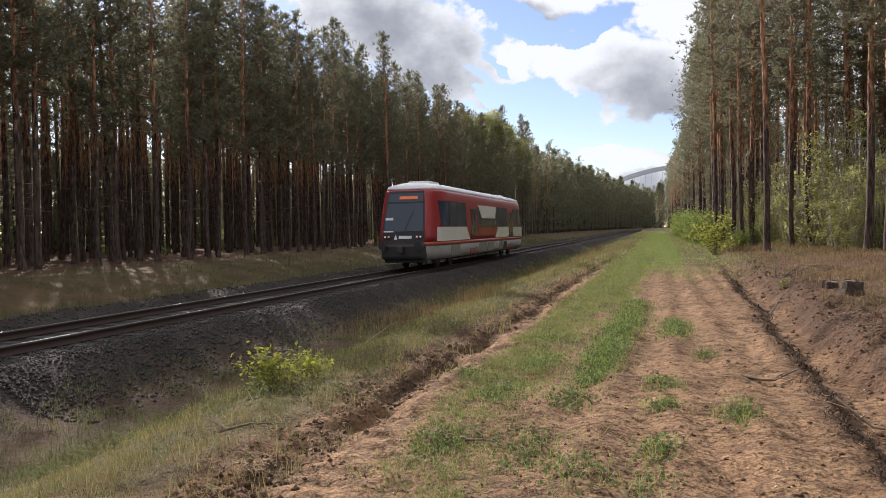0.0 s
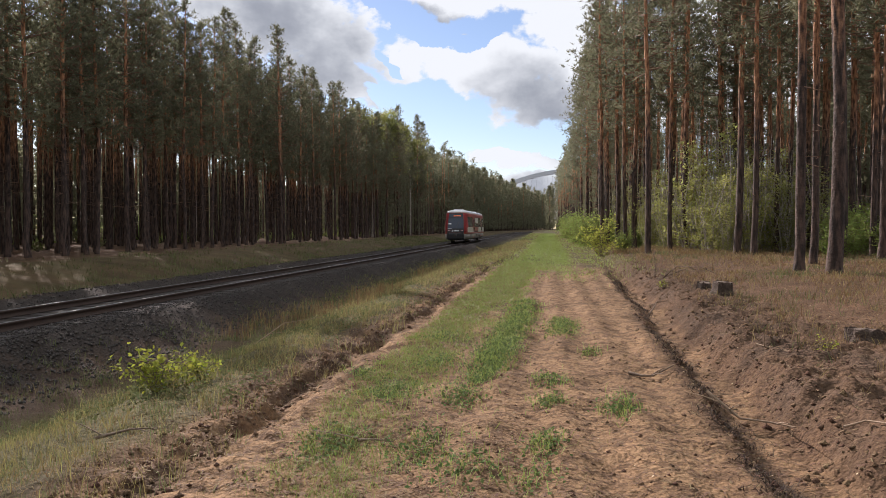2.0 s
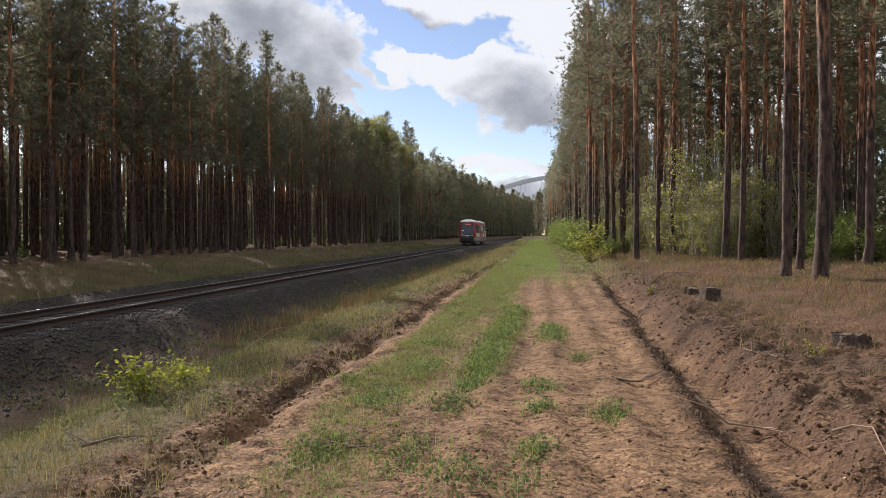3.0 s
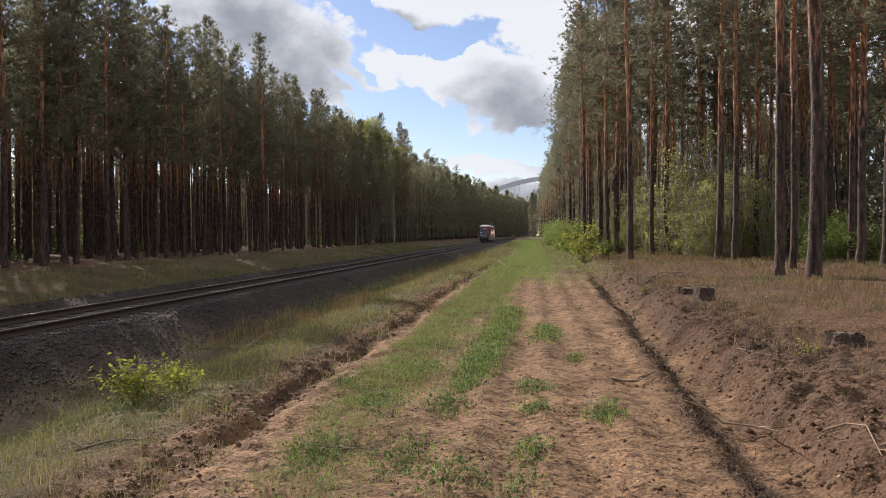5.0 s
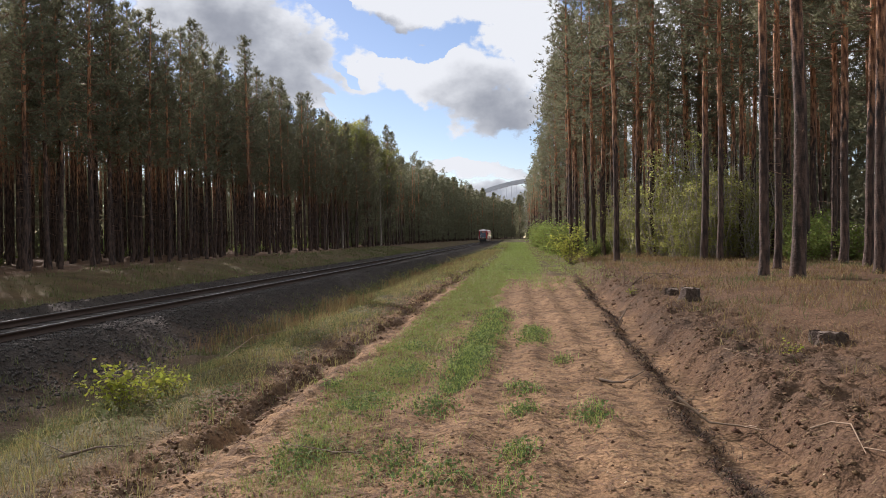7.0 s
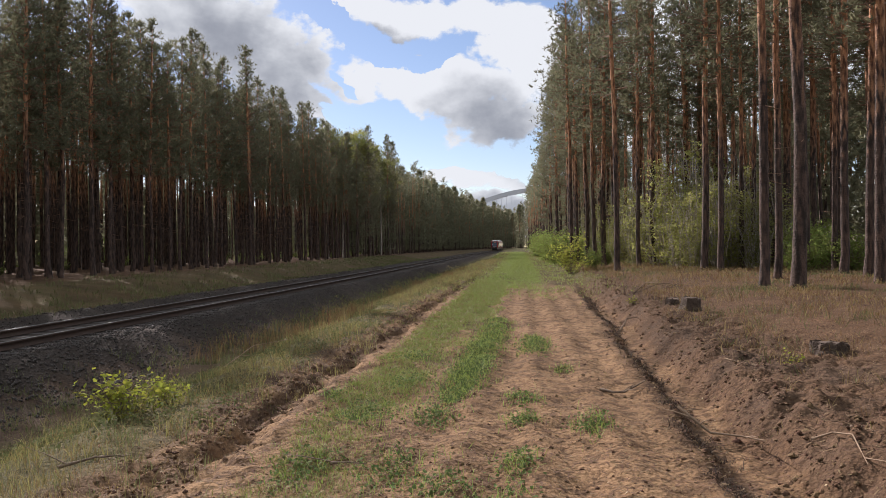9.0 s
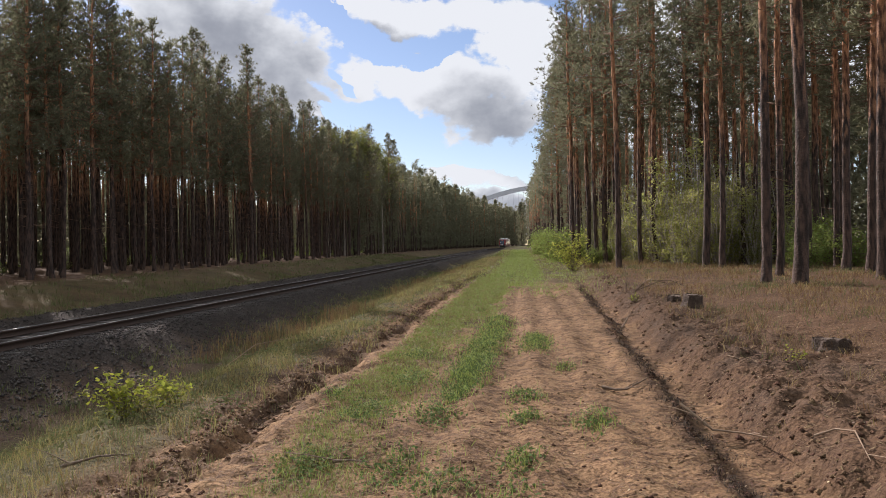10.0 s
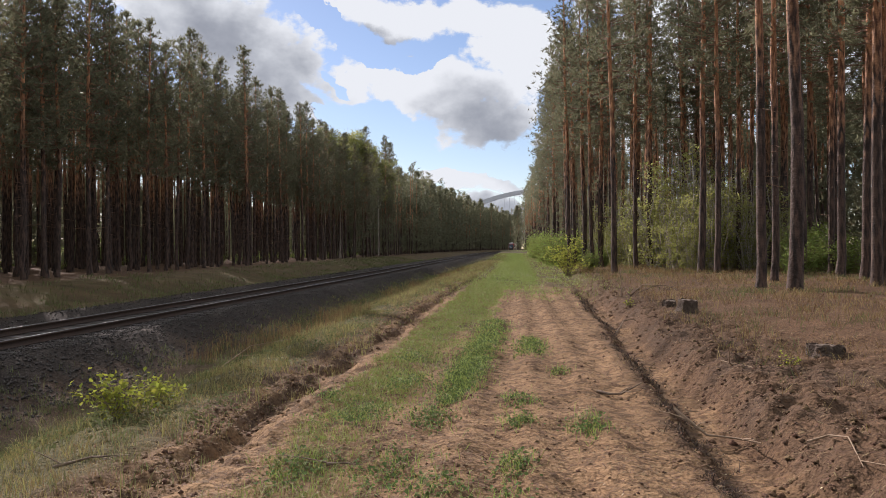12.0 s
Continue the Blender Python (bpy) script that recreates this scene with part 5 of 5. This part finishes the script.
    x, y, pick, rng = tufted(7500, 9, -8.6, -4.9, 5, 60, 20, 1.6, 0.07)
    k = pick < 0.6 * step(-8.0, -6.6, x) * (0.35 + 0.65 * step(-0.4, 0.3, fbm(x * 0.8, y * 0.5, 89, 3)))
    blades("ditch_grass", x[k], y[k], 0.15, 0.002 + 0.0002 * y[k], MAT["verge_green"], "sparse grass in the shaded ditch", "grass", 21, 0.8)


def fringe_rut():
    """Dark roots and withered stems along the broken edge of the right rut."""
    rng = np.random.default_rng(33)
    y = 3.8 + 22 * rng.random(6500) ** 1.7
    x = right_rut(y) + rng.normal(0.09, 0.11, len(y))
    k = value_noise(x * 0, y * 1.6, 91) > 0.32
    blades("rut_fringe", x[k], y[k], 0.08, 0.002 + 0.0002 * y[k], MAT["root"], "dark roots and stems along the rut's broken edge", "roots", 34, 1.8)


def lumps(name, x, y, r, mat, label, category, seed):
    rng = np.random.default_rng(seed)
    n = len(x)
    octa = np.array([(1, 0, 0), (0.3, 0.95, 0), (-0.8, 0.6, 0), (-0.8, -0.6, 0), (0.3, -0.95, 0), (0, 0, 0.8), (0, 0, -0.5)], float)
    V = octa[None] * r[:, None, None] * rng.uniform(0.55, 1.35, (n, 7, 1)) + np.stack([x, y, land(x, y) - r * 0.05], -1)[:, None]
    f = np.array([(0, 1, 5), (1, 2, 5), (2, 3, 5), (3, 4, 5), (4, 0, 5), (1, 0, 6), (2, 1, 6), (3, 2, 6), (4, 3, 6), (0, 4, 6)])
    F = (np.arange(n)[:, None, None] * 7 + f[None]).reshape(-1, 3)
    return tagged(new(name, mesh_of(name, V.reshape(-1, 3), F, mat)), label, category, kind="stuff")


def strew_soil():
    rng = np.random.default_rng(21)
    y = 4.2 + 28 * rng.random(4200) ** 1.7
    x = right_rut(y) + np.abs(rng.normal(0.95, 0.55, len(y)))
    y2 = 3.6 + 26 * rng.random(3600) ** 1.7
    x2 = left_rut(y2) + rng.normal(-0.14, 0.16, len(y2))
    y3 = 4.2 + 22 * rng.random(4200) ** 1.7
    x3 = rng.uniform(-2.0, 1.4, len(y3))
    y4 = 4.2 + 20 * rng.random(1500) ** 1.7
    x4 = right_rut(y4) + rng.normal(0.06, 0.05, len(y4))
    x, y = np.concatenate([x, x2, x3, x4]), np.concatenate([y, y2, y3, y4])
    r = (0.005 + 0.030 * rng.random(len(x)) ** 3.0) * (1 + y / 40)
    r[4200:7800] *= 0.95
    r[7800:12000] *= 0.62
    lumps("soil_clods", x, y, r, MAT["clod"], "dark turned soil clods along the ruts", "soil", 22)
    # needles, stalks and leaf bits lying about
    n = 34000
    y = 4.2 + 24 * rng.random(n) ** 1.7
    x = rng.uniform(-2.8, 6.5, n)
    keep = (x < 0.5 * y + 1) & (rng.random(n) < np.where(x > right_rut(y) + 0.5, 1.0, 0.75))
    x, y = x[keep], y[keep]
    n = len(x)
    a = rng.uniform(0, math.pi, n)
    ln, w = rng.uniform(0.006, 0.032, n), rng.uniform(0.0015, 0.004, n) * (1 + y / 15)
    d = np.stack([np.cos(a), np.sin(a), rng.uniform(-0.2, 0.35, n)], -1) * ln[:, None]
    s = np.stack([-np.sin(a), np.cos(a), np.zeros(n)], -1) * w[:, None]
    p = np.stack([x, y, land(x, y) + 0.012], -1)
    V = np.stack([p - d - s, p + d - s, p + d + s, p - d + s], 1).reshape(-1, 3)
    # pale dry leaves and wood chips
    lx, ly, rng = scatter(800, -3.1, 5.0, 4.0, 20, 57, 1.6)
    keep = (lx < 0.5 * ly + 1) & (rng.random(800) < np.where((lx > right_rut(ly)) | (lx < -2.3), 1.0, 0.35))
    lx, ly = lx[keep], ly[keep]
    flake = leaf_cloud(rng, np.stack([lx, ly, land(lx, ly) + 0.012], -1), 0.020)
    tagged(new("fallen_leaves", mesh_of("fallen_leaves", *flake, MAT["fallen"])), "pale dry leaves and chips strewn on the soil", "leaves", kind="stuff")
    ob = new("plant_litter", mesh_of("plant_litter", V, np.arange(4 * n).reshape(-1, 4), MAT["litter"]))
    tagged(ob, "dry stalks and needles strewn over the soil", "litter", kind="stuff")


grow_grass()
fringe_rut()
strew_soil()


# ---------- stumps, twigs ----------
def stump(x, y, r, h, seed, tilt=0.0):
    rng = np.random.default_rng(seed)
    t = tagged(empty("tree_stump", pose(x, y, land_at(x, y) - 0.04, tilt, tilt * 0.5, seed * 50)), "old cut pine stump with dark bark in dry grass", "stump", "stumps")
    n = 22
    bm = bmesh.new()
    wob = 1 + 0.13 * rng.normal(0, 1, n)
    rings = []
    for z, s in ((-0.1, 1.35), (0.06, 1.18), (h * 0.5, 1.02), (h * 0.9, 1.0), (h, 0.93)):
        rings.append([bm.verts.new((r * s * wob[k] * math.cos(2 * math.pi * k / n), r * s * wob[k] * math.sin(2 * math.pi * k / n), z + (rng.normal(0, 0.014) if z > 0.1 else 0))) for k in range(n)])
    for a, b in zip(rings, rings[1:]):
        for i in range(n):
            bm.faces.new((a[i], a[(i + 1) % n], b[(i + 1) % n], b[i]))
    part("bark", bm, MAT["stump_bark"], t)
    bm = bmesh.new()
    edge = [bm.verts.new((v.x, v.y, v.z)) for v in [Vector((r * 0.94 * wob[k] * math.cos(2 * math.pi * k / n), r * 0.94 * wob[k] * math.sin(2 * math.pi * k / n), h - 0.004)) for k in range(n)]]
    mid = bm.verts.new((0, 0, h + 0.01))
    for i in range(n):
        bm.faces.new((edge[i], edge[(i + 1) % n], mid))
    part("cut_face", bm, MAT["wood_cut"], t, "weathered cut wood")
    return t


def twig(points, r, mat, label, forks=2, seed=0, name="fallen_branch"):
    """A fallen branch lying along ground points (x, y, lift), with side shoots."""
    rng = np.random.default_rng(seed)
    P = np.array([(x, y, land_at(x, y) + r + lift) for x, y, lift in points])
    t = tagged(empty(name, pose(*P[0])), label, "branch", "fallen branches")
    pieces = [tube(P - P[0], np.linspace(r, r * 0.35, len(P)), 6, seed, 0.25)]
    part("stem", mesh_of("stem", *joined(pieces), mat, smooth=True), None, t)
    for i in range(forks):
        k = rng.integers(0, len(P) - 1)
        o = P[k] - P[0] + (P[k + 1] - P[k]) * rng.random()
        d = rng.normal(0, 1, 3) * (1, 1, 0.25) + (0, 0, 0.25)
        ln = rng.uniform(0.1, 0.35)
        part("side_shoot", mesh_of("side_shoot", *tube([o, o + d * ln * 0.5, o + d * ln + (0, 0, -0.02)], [r * 0.5, r * 0.35, r * 0.12], 5), mat), None, t)
    return t


stump(3.62, 15.9, 0.20, 0.30, 1, 4)
stump(3.52, 17.2, 0.14, 0.26, 3, -5)
stump(3.95, 9.75, 0.20, 0.20, 2, 3)
twig([(0.88, 8.19, 0.0), (1.0, 8.06, 0.02), (1.12, 8.05, 0.03), (1.39, 8.36, 0.05)], 0.018, MAT["twig"], "dark crooked fallen branch on the sand", 3, 1)
twig([(1.42, 6.78, 0.12), (1.63, 6.5, 0.08), (1.88, 6.53, 0.04), (2.02, 6.3, 0.03)], 0.014, MAT["pale_twig"], "pale dry branch across the turned soil", 4, 2)
twig([(2.53, 9.34, 0.03), (2.66, 9.1, 0.04), (2.77, 8.82, 0.03)], 0.012, MAT["pale_twig"], "bleached twig in the dry grass", 2, 3)
twig([(2.18, 5.74, 0.03), (2.34, 5.76, 0.05), (2.37, 5.5, 0.04), (2.27, 5.05, 0.03)], 0.010, MAT["pale_twig"], "bleached curved twig in the dry grass", 2, 4)
twig([(1.71, 4.3, 0.04), (1.85, 4.33, 0.04), (2.03, 4.37, 0.04)], 0.008, MAT["pale_twig"], "thin pale twig on turned soil", 2, 5)
twig([(-1.42, 5.3, 0.02), (-1.3, 5.33, 0.03), (-1.15, 5.3, 0.02)], 0.012, MAT["twig"], "short dark stick on the sand", 1, 6)
twig([(-3.35, 4.95, 0.02), (-3.15, 5.1, 0.05), (-2.95, 5.3, 0.03)], 0.012, MAT["twig"], "dead twig beside the rut", 4, 7)
twig([(3.2, 21.0, 0.05), (3.6, 21.3, 0.35), (4.2, 21.0, 0.25), (4.7, 20.7, 0.05)], 0.02, MAT["twig"], "arched dead branch in a brushwood heap", 6, 8)
twig([(3.4, 21.5, 0.05), (3.9, 21.2, 0.3), (4.4, 21.5, 0.1)], 0.016, MAT["twig"], "dead branch in a brushwood heap", 6, 9)
twig([(2.05, 15.3, 0.0), (2.2, 15.6, 0.12), (2.3, 16.0, 0.2)], 0.02, MAT["twig"], "root snag at the edge of the rut", 2, 10)
twig([(-4.6, 10.9, 0.05), (-4.3, 11.4, 0.2), (-3.9, 12.2, 0.1)], 0.010, MAT["pale_twig"], "pale bent stalk lying on the verge", 1, 11)


def bare_sapling():
    x, y = 2.95, 21.0
    t = tagged(empty("bare_sapling", pose(x, y, land_at(x, y) - 0.03)), "thin leafless sapling in dry grass", "sapling")
    part("stem", mesh_of("stem", *tube([(0, 0, 0), (0.03, 0, 0.35), (-0.05, 0.02, 0.8)], [0.014, 0.01, 0.004], 5), MAT["twig"]), None, t)
    for a, z in ((0.4, 0.3), (2.6, 0.42), (4.4, 0.5), (1.5, 0.6)):
        part("shoot", mesh_of("shoot", *tube([(0.02, 0, z), (math.cos(a) * 0.12, math.sin(a) * 0.12, z + 0.15), (math.cos(a) * 0.2, math.sin(a) * 0.2, z + 0.3)], [0.006, 0.004, 0.002], 4), MAT["twig"]), None, t)


bare_sapling()
bush("leafy_seedling", "seedling", (0.16, 0.14, 8, 60, 0.04, MAT["yellow_leaf"], MAT["stem"]), 3.2, 9.0, 1.0, "tiny yellow-leaved seedling in dry grass", "seedling")
bush("leafy_seedling", "seedling", None, 2.75, 18.2, 1.3)


# ---------- sleepers ----------
def lay_sleepers():
    bm = box(bmesh.new(), -1.3, 1.3, -0.12, 0.12, -0.22, -0.165, bevel=0.015)
    me = bpy.data.meshes.new("sleeper")
    bm.to_mesh(me)
    bm.free()
    me.materials.append(MAT["sleeper"])
    for i in range(290):
        x, y, a = track_at(2.0 + 0.62 * i)
        ob = new("sleeper", me)
        ob.parent = track
        ob.matrix_basis = pose(x, y, RAIL_TOP + float(climb(y)), 0, random.uniform(-0.3, 0.3), -math.degrees(a) + random.uniform(-0.6, 0.6))


lay_sleepers()


# ---------- what moves ----------
def motions():
    rows = []
    for i in range(25):
        t = i * 0.5
        s = 29.3 + 26.5 * t
        x, y, a = track_at(s + 3.4)
        x2, y2, _ = track_at(s + 17.6)
        turn = math.atan2(-(x2 - x), y2 - y)
        z, z2 = float(climb(y)), float(climb(y2))
        rows.append((t, Matrix.Translation((x, y, RAIL_TOP + z)) @ Matrix.Rotation(turn, 4, "Z") @ Matrix.Rotation(math.atan2(z2 - z, 14.2), 4, "X") @ Matrix.Translation((0, -3.4, 0))))
    walk(railcar, rows)
    walk(clouds, [(0.0, pose(0, 0, 0, 0, 0, -1.54)), (12.0, pose(0, 0, 0, 0, 0, 0.4))])


motions()
